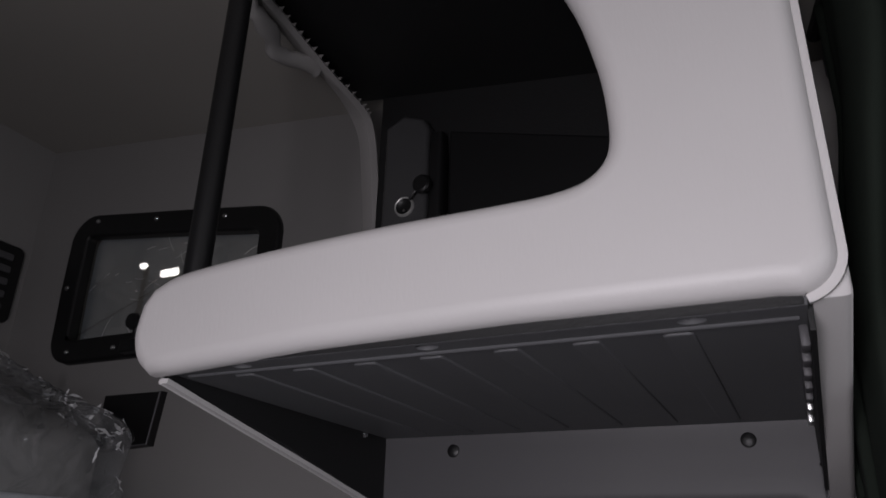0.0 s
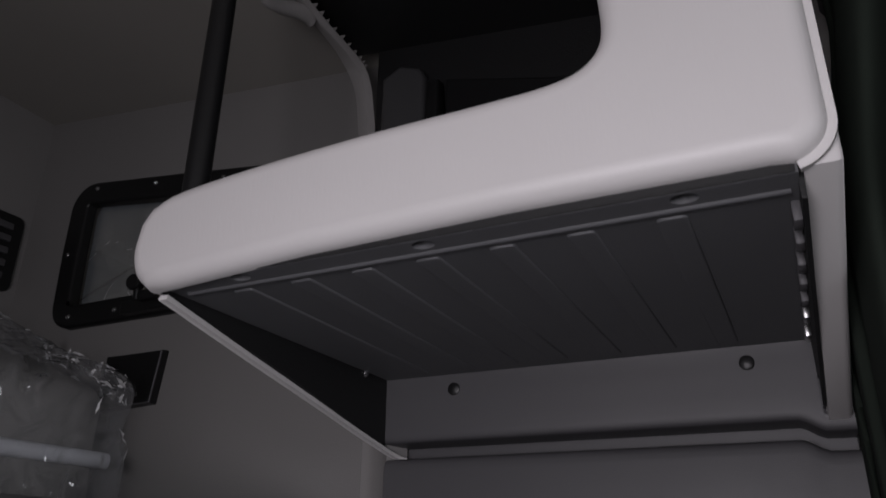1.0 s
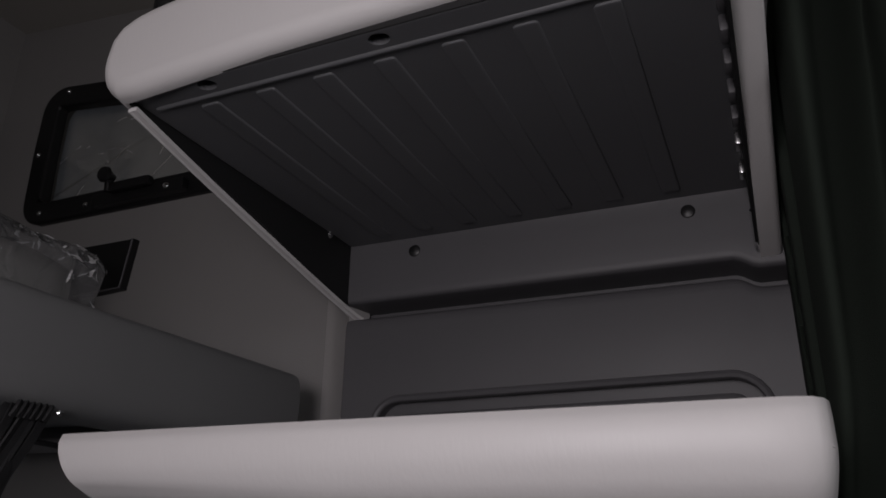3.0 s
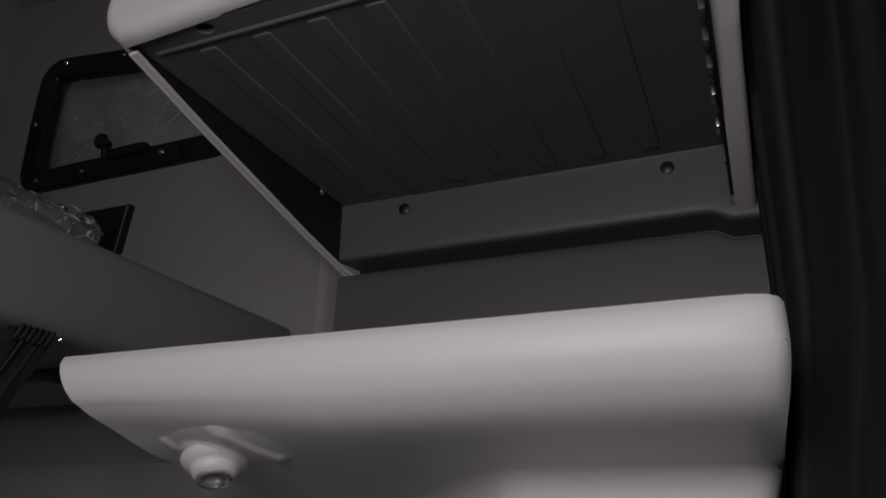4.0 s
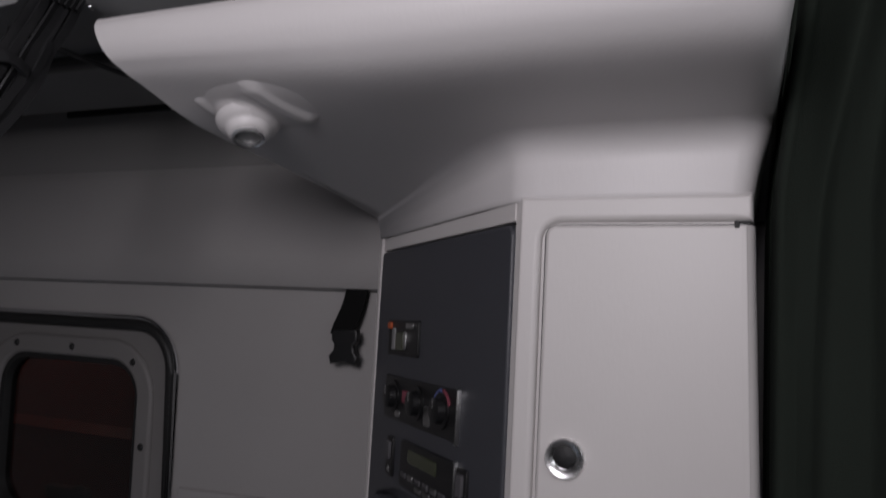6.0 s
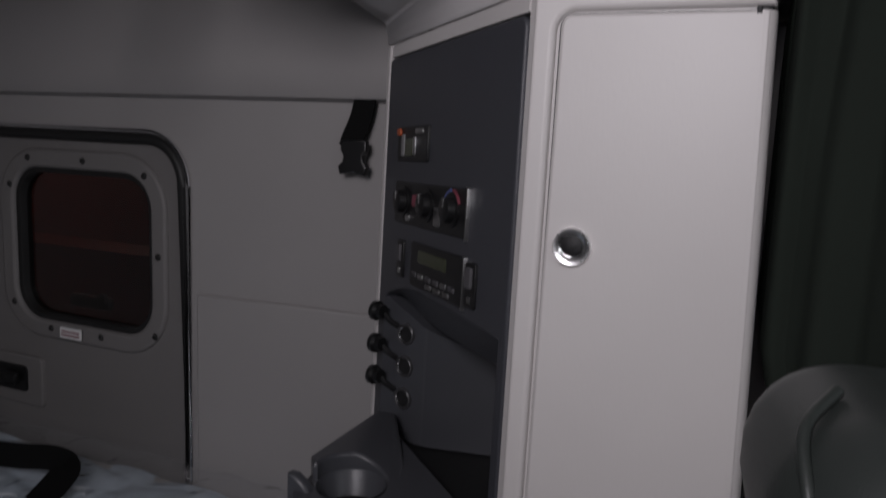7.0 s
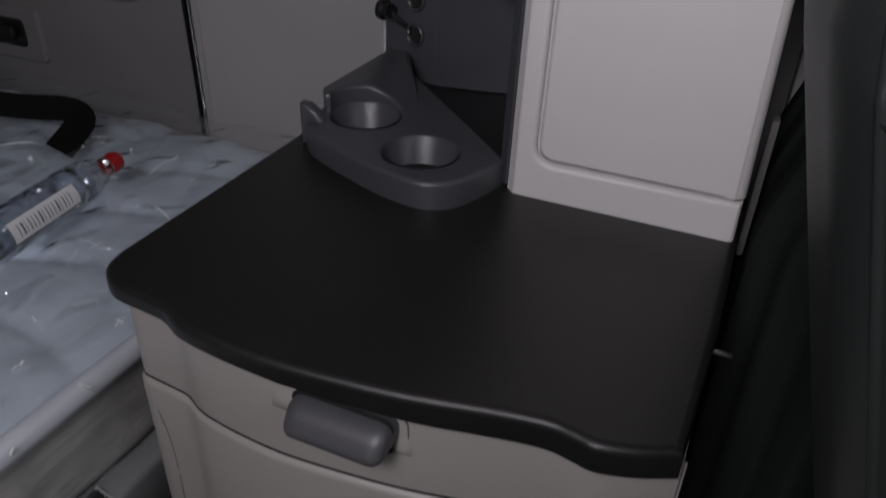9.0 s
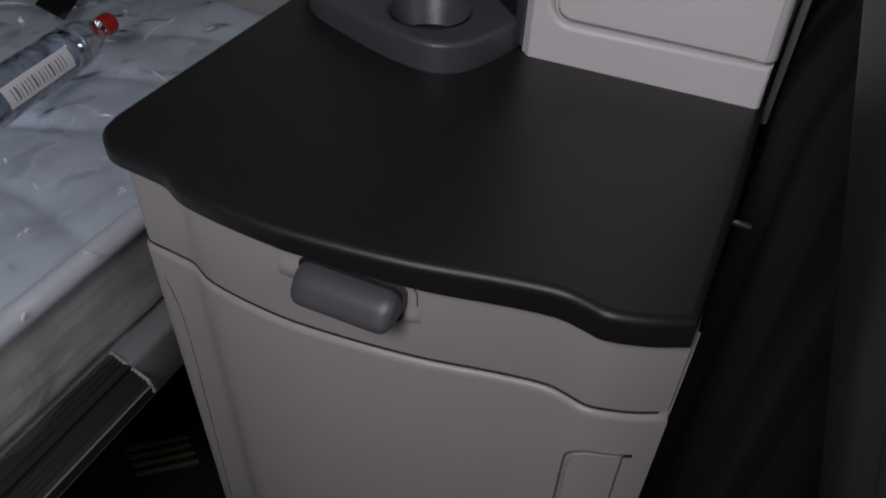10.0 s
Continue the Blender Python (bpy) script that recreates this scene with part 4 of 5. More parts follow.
nozzle_m = lamp_m @ Matrix.Translation((-0.026, 0.014, 0.0)) @ Matrix.Rotation(radians(8), 4, "X") @ Matrix.Rotation(radians(16), 4, "Y") @ Matrix.Diagonal((1, 1, 0.80, 1))
part("housing", lathe([(0.036, 0.004), (0.0325, 0.0115), (0.0285, 0.0145), (0.0255, 0.0165), (0.0242, 0.0200), (0.0232, 0.0240), (0.0215, 0.0272), (0.0190, 0.0288), (0.0165, 0.0290), (0.0150, 0.027), (0.0145, 0.018), (0, 0.018)], 36, nozzle_m), WHITE, rl)
part("rim", lathe([(0.0178, 0.0270), (0.0182, 0.0280), (0.0182, 0.0335), (0.0172, 0.0345), (0.0150, 0.0335), (0.0148, 0.026)], 28, nozzle_m), SATIN, rl, "chrome rim")
part("lens", lathe([(0, 0.0300), (0.008, 0.0295), (0.0149, 0.0275)], 20, nozzle_m), GREYMETAL, rl, "grey lens")

# ---- wardrobe cabinet ----
cab = empty("wardrobe_cabinet", "tall ivory plastic wardrobe cabinet with a push-knob door", "cabinet")
front_m = XZ(0.783)
body = slab([(-0.2190, 0.846), (0.030, 0.846), (0.030, 0.8985), (-0.170, 0.8985)] + arc(-0.1730, 0.9190, 0.0205, 270, 180, 6) + arc(-0.1735, 1.4565, 0.0200, 180, 90, 6) + [(0.010, 1.4765), (0.030, 1.4765), (0.030, 1.505), (-0.2190, 1.505)], 0.03, 0.0075, 5, m=front_m)
part("face_frame", body, IVORY, cab)
corner = [(-0.2160, 0.7846), (-0.2185, 0.7869), (-0.2225, 0.7907), (-0.2250, 0.7932)]
part("corner_post", sweep(corner + [(x + 0.02, y + 0.025) for x, y in reversed(corner)], "z", 0.846, 1.499), IVORY, cab)
part("cabinet_body", sweep([(0.024, 0.800), (0.024, 1.18), (-0.10, 1.18), (-0.10, 0.800)], "z", 0.856, 1.499), IVORY, cab)
door_face = slab([(0.024, 0.9035)] + [(0.024, 1.473)] + arc(-0.176, 1.461, 0.012, 90, 180, 5) + arc(-0.172, 0.9215, 0.018, 180, 270, 5), 0.022, 0.0045, 4, m=XZ(0.7795))
door_part = part("door", door_face, IVORY, cab, "ivory door with rounded corners")
part("door_edge", tube([(0.0165, 0.7945, 0.9045), (0.0165, 0.7945, 1.4725)], 0.0151, 40), IVORY, door_part)
part("hinge_slot", box(0.009, 0.015, 0.7790, 0.79, 1.4690, 1.4765, 0.001), LINER, cab)
part("hinge_gap", box(0.015, 0.027, 0.7800, 0.79, 1.4738, 1.4765, 0.0005), LINER, cab)
part("groove", slab(rounded(-0.2085, 0.022, 0.872, 1.486, 0.02), 0.004, 0, m=XZ(0.7895)), IVORY, cab)
# dark plate added to draw the thin dark line round the door
part("door_seal", slab(rounded(-0.1905, 0.022, 0.9015, 1.4748, 0.014), 0.003, 0, m=XZ(0.7885)), RUBBER, cab)
km = plane_m((-0.1585, 0.7785, 1.2345), (1, 0, 0), (0, 0, 1))
part("knob_ring", lathe([(0.0105, 0.0005), (0.013, 0.0022), (0.0165, 0.0040), (0.019, 0.0042), (0.0205, 0.0028), (0.021, -0.001)], 32, km), SATIN, door_part, "chrome knob ring")
part("knob_dish", lathe([(0, 0.0002), (0.009, 0.0004), (0.0110, 0.0008)], 24, km), CHROME, door_part, "recessed chrome dish")
part("knob_button", lathe([(0, 0.0034), (0.0098, 0.0032), (0.0116, 0.0020), (0.0118, 0.0)], 28, km @ Matrix.Translation((0.0004, 0.0022, 0))), LINER, door_part, "dark round push button")

# the cabinet's outer side leans in slightly towards the top
for ob in (cab, *cab.children_recursive):
    if ob.type == "MESH":
        for v in ob.data.vertices:
            if v.co.x > -0.06:
                v.co.x -= 0.014 * max(0, v.co.z - 0.86) / 0.60 * (v.co.x + 0.06) / 0.09

cab.matrix_basis = LEAN_BACK

# angled control panel between cabinet and wall
U = (Vector((B[0] - A[0], B[1] - A[1], 0))).normalized()
PM = plane_m((-0.2305, 0.7960, 0), -U, (0, 0, 1))  # x runs towards the cabinet, z towards the camera
LEN = 0.4485
panel = empty("control_panel", "slate grey angled control panel with heater, radio and sockets", "control panel")
W = -LEN
brow_top = spline([(-0.400, 1.098), (-0.376, 1.110), (-0.289, 1.127), (-0.14, 1.124), (-0.010, 1.119)], 5)
brow_low = spline([(-0.400, 1.096), (-0.376, 1.104), (-0.289, 1.078), (-0.14, 1.073), (-0.010, 1.073)], 5)
niche = [(-0.400, 0.872), (-0.010, 0.872)] + list(reversed(brow_top))
part("panel_top_trim", slab([(W, 1.479), (0.006, 1.479), (0.006, 1.4992), (W, 1.4992)], 0.02, 0.0008, m=PM), IVORY, panel, "ivory strip above the panel")
part("panel_face", slab([(W + 0.014, 0.860)] + [(0.0065, 0.860)] + arc(-0.0075, 1.462, 0.014, 0, 90, 5) + arc(W + 0.024, 1.466, 0.010, 90, 180, 4), 0.012, 0.004, 3, holes=[niche], m=PM @ Matrix.Translation((0, 0, 0.003))), SLATE, panel)
part("panel_edge", slab([(W, 0.858), (W + 0.012, 0.858), (W + 0.012, 1.4995), (W, 1.4995)], 0.03, 0.003, m=PM @ Matrix.Translation((0, 0, 0.004))), IVORY, panel, "thin ivory edge strip")
part("niche_back", box(-0.40, -0.01, 0.870, 1.115, -0.150, -0.145, 0), LINER, panel).matrix_basis = PM
part("niche_floor", box(-0.40, -0.012, 0.866, 0.870, -0.145, -0.01, 0), LINER, panel).matrix_basis = PM
part("niche_side", box(-0.0155, -0.011, 0.870, 1.10, -0.145, -0.010, 0), LINER, panel).matrix_basis = PM
part("niche_top", box(-0.29, -0.012, 1.080, 1.084, -0.145, -0.030, 0), LINER, panel).matrix_basis = PM
# wedge with the three power sockets
wedge_plan = [(-0.408, 0.006), (-0.322, -0.040), (-0.258, -0.134), (-0.250, -0.144), (-0.408, -0.144)]
bm = bmesh.new()
lo = [bm.verts.new((x, 0.8725, z)) for x, z in wedge_plan]
hi = [bm.verts.new((x, 1.106 - 0.55 * (x + 0.408), z)) for x, z in wedge_plan]
for i in range(len(lo)):
    j = (i + 1) % len(lo)
    bm.faces.new((lo[i], lo[j], hi[j], hi[i]))
bm.faces.new(lo), bm.faces.new(hi)
bmesh.ops.bevel(bm, geom=[e for e in bm.edges if abs(e.verts[0].co.y - e.verts[1].co.y) > 0.1], offset=0.006, segments=3, affect="EDGES")
bm.transform(PM)
wedge = part("socket_wedge", bm, SLATE_LIGHT, panel)
for k, z in enumerate((1.045, 0.993, 0.941)):
    sm = PM @ Matrix.Translation((-0.3585, z, -0.0200)) @ Matrix.Rotation(radians(28), 4, "Y")
    ring = part("socket", lathe([(0.0130, -0.004), (0.0134, 0.003), (0.0150, 0.0052), (0.0168, 0.0040), (0.0175, 0)], 28, sm), TOWER, wedge, "dark socket ring with a chrome arc for its bright crescent")
    # chrome on the lower left arc only, shaping the ring's bright crescent
    crescent_path = [sm @ Vector((0.0118 * math.cos(radians(q)), 0.0118 * math.sin(radians(q)), 0.0035)) for q in range(120, 265, 12)]
    part("liner_edge", tube(crescent_path, 0.0022, 6), CHROME, ring)
    part("socket_well", lathe([(0, 0.0006), (0.0138, 0.001)], 18, sm), LINER, ring)
    cm = PM @ Matrix.Translation((-0.386, z + 0.033, 0.020)) @ Matrix.Rotation(radians(-60), 4, "Y")
    part("cap", lathe([(0, 0.010), (0.011, 0.010), (0.0155, 0.007), (0.016, 0.0), (0.011, -0.004), (0.011, -0.012), (0, -0.012)], 16, cm), BLACK, ring, "open black rubber cap")
    bm = tube([PM @ Vector((-0.373, z + 0.010, -0.010)), PM @ Vector((-0.376, z + 0.020, 0.004)), PM @ Vector((-0.380, z + 0.030, 0.012))], 0.0045, 8)
    part("cap_hinge", bm, BLACK, ring)


def on_panel(name, x0, x1, z0, z1, depth, material, parent, r=0.003, proud=0.007, label=""):
    return part(name, slab(rounded(x0, x1, z0 + LIFT, z1 + LIFT, r, 3), depth, 0.0015, m=PM @ Matrix.Translation((0, 0, proud))), material, parent, label)


LIFT = 0.011
disp = on_panel("display", -0.370, -0.247, 1.305, 1.356, 0.006, BLACK, panel, label="small control unit with an orange lamp")
on_panel("screen", -0.334, -0.304, 1.312, 1.338, 0.002, LCD, disp, proud=0.0085)
on_panel("orange_lamp", -0.366, -0.352, 1.343, 1.353, 0.004, ORANGE, disp, proud=0.011)
on_panel("cream_key", -0.348, -0.336, 1.312, 1.345, 0.002, GREYMETAL, disp, proud=0.0095)
on_panel("silver_key", -0.292, -0.262, 1.3445, 1.352, 0.002, STEEL, disp, proud=0.0095)
on_panel("grey_key", -0.300, -0.290, 1.314, 1.340, 0.002, STEEL, disp, proud=0.0095)
LIFT = 0.006
heat = on_panel("heater_control", -0.370, -0.104, 1.217, 1.279, 0.006, BLACK, panel, label="black heater control with two round knobs")
for x, mt in ((-0.330, BLACK), (-0.235, BLACK), (-0.150, BLACK)):
    dm = PM @ Matrix.Translation((x, 1.250 + LIFT, 0.007)) @ Matrix.Diagonal((1, 1, 0.6, 1))
    dial = part("dial", lathe([(0.023, 0.0), (0.023, 0.004), (0.017, 0.005), (0.016, 0.020), (0.013, 0.022), (0, 0.022)], 22, dm), mt, heat)
    part("pointer", box(-0.0015, 0.0015, 0.003, 0.015, 0.0222, 0.0235, 0), STEEL, dial).matrix_basis = dm
for a0, a1, mt in ((20, 90, PINK), (95, 165, BLUE)):
    dm = PM @ Matrix.Translation((-0.150, 1.250 + LIFT, 0.0078))
    path = [dm @ Vector((0.0255 * math.cos(radians(a)), 0.0255 * math.sin(radians(a)), 0)) for a in range(a0, a1, 10)]
    part("dial_mark", tube(path, 0.0022, 6), mt, heat)
on_panel("red_key", -0.292, -0.268, 1.245, 1.262, 0.003, PINK, heat, proud=0.009)
on_panel("key", -0.318, -0.300, 1.222, 1.232, 0.003, STEEL, heat, proud=0.009)
on_panel("key", -0.208, -0.186, 1.224, 1.250, 0.003, STEEL, heat, proud=0.009)
on_panel("metal_edge", -0.1055, -0.1035, 1.215, 1.281, 0.007, STEEL, heat, proud=0.0085)
LIFT = 0.005
radio = on_panel("radio", -0.290, -0.105, 1.132, 1.195, 0.010, BLACK, panel, label="black radio with a greenish display and small keys")
on_panel("screen", -0.258, -0.158, 1.168, 1.186, 0.002, LCD, radio, proud=0.0085)
for k in range(6):
    on_panel("key", -0.280 + k * 0.027, -0.262 + k * 0.027, 1.146, 1.153, 0.003, STEEL if k % 3 == 1 else CHARCOAL, radio, 0.001, proud=0.0095)
for k in range(3):
    on_panel("key", -0.225 + k * 0.030, -0.203 + k * 0.030, 1.136, 1.1425, 0.003, STEEL, radio, 0.001, proud=0.0095)
on_panel("trim_line", -0.104, -0.102, 1.130, 1.197, 0.006, STEEL, radio, proud=0.0085)
for x0 in (-0.350, -0.099):
    sw = on_panel("rocker_switch", x0, x0 + 0.028, 1.136, 1.192, 0.006, BLACK, panel, label="black rocker switch")
    on_panel("rocker", x0 + 0.006, x0 + 0.022, 1.160, 1.186, 0.004, CHARCOAL, sw, proud=0.011)
    on_panel("mark", x0 + 0.010, x0 + 0.018, 1.142, 1.150, 0.002, STEEL, sw, 0.001, proud=0.0085)
# brow that falls back above the niche
bm = bmesh.new()
rings = []
for (x, z), (xl, zl) in zip(brow_top, brow_low):
    rings.append([bm.verts.new(PM @ Vector(p)) for p in ((x, z + 0.001, 0.0025), (xl, zl, -0.030), (xl, zl + 0.003, -0.034), (x, z + 0.004, -0.006))])
for p, q in zip(rings, rings[1:]):
    for i in range(4):
        j = (i + 1) % 4
        bm.faces.new((p[i], p[j], q[j], q[i]))
bm.faces.new(rings[0]), bm.faces.new(rings[-1])
part("brow", bm, SLATE, panel)

panel.matrix_basis = LEAN_BACK

# ---- black worktop ----
front_line = spline([(-0.5235, 0.475), (-0.516, 0.452), (-0.492, 0.434), (-0.455, 0.429), (-0.425, 0.425), (-0.395, 0.412), (-0.340, 0.4045), (-0.284, 0.4035), (-0.189, 0.4130), (-0.110, 0.4290), (-0.070, 0.4350), (-0.048, 0.4320), (-0.030, 0.4290), (0.000, 0.4370), (0.028, 0.4500)], 5)
plan = front_line + [(0.034, 0.62), (0.036, 1.18), (-0.56, 1.18), (-0.56, 1.0), (-0.526, 0.80)]
def thin_corner(bm):
    """Thins the edge towards the bed to fit the camera's view."""
    for v in bm.verts:
        if v.co.z < 0.84:
            v.co.z += 0.008 * max(0, min(1, (-0.16 - v.co.x) / 0.16))
    return bm


top = tagged(part("worktop", thin_corner(slab(plan, 0.027, 0.008, 5, m=Matrix.Translation((0, 0, 0.8550)))), WORKTOP), "matt black worktop with a bowed front edge", "worktop")

part("edge_peg", box(0.030, 0.050, 0.600, 0.605, 0.834, 0.838, 0.001), STEEL, top, "small bright metal peg")
structure(part("edge_trim", box(0.0375, 0.0465, 0.862, 0.885, 0.79, 0.960, 0.003), HATCH), "narrow pale trim strip beside the cabinet", "trim")

# ---- drawer unit under the worktop ----
unit = empty("drawer_unit", "beige plastic drawer unit with a bowed front under the worktop", "cabinet")
inner = [(max(-0.492, min(0.029, x)), y + 0.014) for x, y in front_line]
keep = [inner[0]]
for p in inner[1:]:
    if (Vector(p) - Vector(keep[-1])).length > 0.004:
        keep.append(p)
body_plan = keep + [(0.029, 1.16), (-0.492, 1.16)]
def unit_slab(d, z0, z1, bev):
    return slab(offset(body_plan, d), z1 - z0, bev, 4, m=Matrix.Translation((0, 0, z1)))
part("carcass", unit_slab(-0.010, 0.02, 0.827, 0.001), TRAYMAT, unit)
DRZ = 0.734
def face_y(x, d):
    """Depth of the bowed front, d metres outside the plan, at this x."""
    line = offset(body_plan, d)[:len(keep)]
    for (xa, ya), (xb, yb) in zip(line, line[1:]):
        if xa <= x <= xb:
            return ya + (yb - ya) * (x - xa) / max(1e-6, xb - xa)
    return line[-1][1]


part("drawer_front", unit_slab(0.002, DRZ + 0.0030, 0.8365, 0.001), BEIGE, unit)
low = part("lower_front", unit_slab(0.0055, 0.05, DRZ - 0.0015, 0.0075), BEIGE, unit, "beige lower drawer front with a rounded top edge")
part("joint", tube([(x, y, DRZ + 0.0012) for x, y in offset(body_plan, 0.0012)[1:len(keep) - 1]], 0.0018, 6), LINER, unit, "dark joint above the lower drawer")
grip = part("drawer_handle", soft_box(-0.282, -0.188, 0.385, 0.424, 0.7900, 0.8200, 0.011, cuts=16), HANDLE, unit, "grey rounded plastic drawer handle")
for v in grip.data.vertices:
    f = (v.co.z - 0.7910) / 0.0330
    v.co.y += 0.022 * max(0, f) ** 1.3
part("handle_gap", slab(rounded(-0.284, -0.1880, 0.784, 0.8225, 0.01), 0.002, 0.001, m=XZ(0.4135)), LINER, unit)


def scoop(x0, x1, z0, z1):
    """A low raised patch in place of a scoop, tilted up so that it looks lit."""
    bm = bmesh.new()
    rows = []
    for i in range(9):
        u = i / 8
        x = x0 + (x1 - x0) * u
        rows.append([bm.verts.new((x, face_y(x, 0.002) - 0.0035 * math.sin(math.pi * u) ** 0.6 * math.sin(math.pi * (1 - k / 8) ** 1.8) - 0.0002, z0 + (z1 - z0) * k / 8)) for k in range(9)])
    for p, q in zip(rows, rows[1:]):
        for k in range(8):
            bm.faces.new((p[k], p[k + 1], q[k + 1], q[k]))
    return bm


# raised, not sunk: the recess's brightness is put into the shape
part("handle_recess", scoop(-0.306, -0.268, 0.792, 0.8215), BEIGE, unit, "low raised patch in place of a scoop beside the handle")
part("handle_recess", scoop(-0.200, -0.177, 0.777, 0.802), BEIGE, unit, "low raised patch in place of a scoop beside the handle")
# dark lines drawn where the recess edges show dark
part("recess_edge", tube([(x, face_y(x, 0.002) - 0.0003, 0.8225) for x in (-0.304, -0.298, -0.292, -0.286, -0.280)], 0.0010, 6), LINER, unit)
part("recess_edge", tube([(-0.1835, face_y(-0.1835, 0.002) - 0.0003, 0.8185), (-0.1805, face_y(-0.1805, 0.002) - 0.0004, 0.812), (-0.1800, face_y(-0.18, 0.002) - 0.0004, 0.798)], 0.0007, 6), TRAYMAT, unit)
pull = [(-0.040, 0.46), (-0.040, 0.56), (-0.040, 0.657)] + arc(-0.018, 0.657, 0.022, 180, 90, 8) + [(-0.008, 0.679), (0.0, 0.679), (0.008, 0.679)]
part("lower_pull_rim", tube([(x, face_y(x, 0.0055) - 0.0002, z) for x, z in pull], 0.0012, 6), TRAYMAT, unit)
part("lower_pull_lip", tube([(x + 0.0034, face_y(x + 0.0034, 0.0055) + 0.0004, z - 0.0034) for x, z in pull[:-1]], 0.0019, 8), BEIGE, unit, "rounded lip of the lower pull")
part("lower_pull_edge", tube([(0.0075, face_y(0.0075, 0.0055) - 0.0002, 0.679), (0.0075, face_y(0.0075, 0.0055) - 0.0002, 0.56), (0.0075, face_y(0.0075, 0.0055) - 0.0002, 0.46)], 0.0009, 6), TRAYMAT, unit)
part("lower_pull_edge", tube([(0.0075, face_y(0.0075, 0.0055) - 0.0004, 0.6785), (0.0145, face_y(0.0145, 0.0055) - 0.0004, 0.6785)], 0.0018, 6), LINER, unit)
part("side_flange", tube([(0.0315, 0.470, 0.826), (0.0315, 0.470, 0.45), (0.0315, 0.470, 0.06)], 0.0013, 6), BEIGE, unit)
part("side_panel_line", tube(spline([(-0.488, 0.4455, 0.722), (-0.4735, 0.4395, 0.690), (-0.4655, 0.4390, 0.650), (-0.4640, 0.4388, 0.587), (-0.4670, 0.4390, 0.477), (-0.4720, 0.4393, 0.30), (-0.475, 0.4395, 0.06)], 6), 0.0010, 6), TRAYMAT, unit, "narrow joint of the corner strip")
part("plinth", box(-0.47, 0.0, 0.47, 1.1, 0.0, 0.05, 0.003), BLACK, unit)

# ---- cup holder tray ----
cup = empty("cup_holder_tray", "slate grey plastic cup holder with two wells on the worktop", "cup holder")
ZT = 0.888
outline = spline([(-0.232, 0.786), (-0.245, 0.742), (-0.262, 0.705), (-0.290, 0.688), (-0.325, 0.690), (-0.37, 0.703), (-0.43, 0.728), (-0.475, 0.752), (-0.497, 0.778), (-0.502, 0.805), (-0.505, 0.90), (-0.500, 1.02)], 4) + [(-0.478, 1.028)]
outline = [(x, y) for x, y in outline]
c1 = [(-0.437 + 0.043 * math.cos(radians(a)), 0.826 + 0.043 * math.sin(radians(a))) for a in range(0, 360, 15)]
c2 = [(-0.327 + 0.043 * math.cos(radians(a)), 0.758 + 0.043 * math.sin(radians(a))) for a in range(0, 360, 15)]
outline = list(reversed(outline))
part("tray_body", slab(outline, ZT - 0.8525, 0.006, 4, holes=[list(c1), list(c2)], m=Matrix.Translation((0, 0, ZT))), SLATE_LIGHT, cup)
for cx, cy in ((-0.437, 0.826), (-0.327, 0.758)):
    part("well", lathe([(0, 0.0), (0.036, 0.0), (0.0395, 0.004), (0.043, 0.034), (0.0455, 0.0365)], 28, Matrix.Translation((cx, cy, 0.8530))), SLATE_LIGHT, cup)
part("outer_fin", slab([(-0.507, 0.853), (-0.470, 0.853), (-0.470, 0.884), (-0.482, 0.899), (-0.495, 0.908), (-0.507, 0.908)], 0.014, 0.006, 4, m=plane_m((0, 0.778, 0), (1, 0, 0), (0, 0, 1))), SLATE_LIGHT, cup)
wall_plan = [(-0.5065, 0.836), (-0.489, 0.814)] + arc(-0.437, 0.826, 0.0475, 192, 12, 14) + [(-0.378, 0.850), (-0.398, 0.905), (-0.474, 1.028), (-0.5065, 1.028)]
bm = slab(wall_plan, 0.050, 0.006, 4, m=Matrix.Translation((0, 0, 0.9120)))
for v in bm.verts:
    if v.co.z > 0.88:
        v.co.z -= 0.026 * max(0, min(1, (v.co.x + 0.455) / 0.06)) * max(0, min(1, (0.98 - v.co.y) / 0.08))
part("back_wall", bm, SLATE_LIGHT, cup)

# ---- lower bunk ----
bed = empty("lower_mattress", "pale quilted mattress on the lower bunk under clear plastic", "mattress")
BZ = 0.634
bm = bmesh.new()
NX, NY = 130, 230
grid = []
for i in range(NX + 1):
    row = []
    for j in range(NY + 1):
        x = -0.650 - 1.07 * i / NX
        y = -1.1 + 2.275 * j / NY
        a = (y + 0.040 * math.sin(11.0 * x + 1.0)) / 0.165
        b = (x + 0.050 * math.sin(8.0 * y)) / 0.27
        q = (1 - (1 - abs(math.sin(math.pi * a))) ** 2.2) * (0.35 + 0.65 * (1 - (1 - abs(math.sin(math.pi * b))) ** 2.2))
        edge = min(1, (i / NX * 1.07) / 0.05) ** 0.5
        row.append(bm.verts.new((x, y, BZ - 0.020 + (0.014 * q + 0.006 * noise.noise(Vector((x * 7, y * 7, 0)))) * edge - 0.02 * max(0, (y - 1.12) / 0.055))))
    grid.append(row)
for i in range(NX):
    for j in range(NY):
        bm.faces.new((grid[i][j], grid[i + 1][j], grid[i + 1][j + 1], grid[i][j + 1]))
part("quilt_top", bm, QUILT, bed, "pale blue quilted cover", angle=80)
part("border", soft_box(-1.72, -0.648, -1.1, 1.175, 0.462, BZ - 0.026, 0.018, wob=0.004, size=8, cuts=24), BORDER, bed, "taupe mattress border")
part("piping", tube([(-0.650, -1.1, BZ - 0.021), (-0.650, 0.0, BZ - 0.021), (-0.650, 1.17, BZ - 0.021)], 0.0165, 14), PIPING, bed)
bm = bmesh.new()
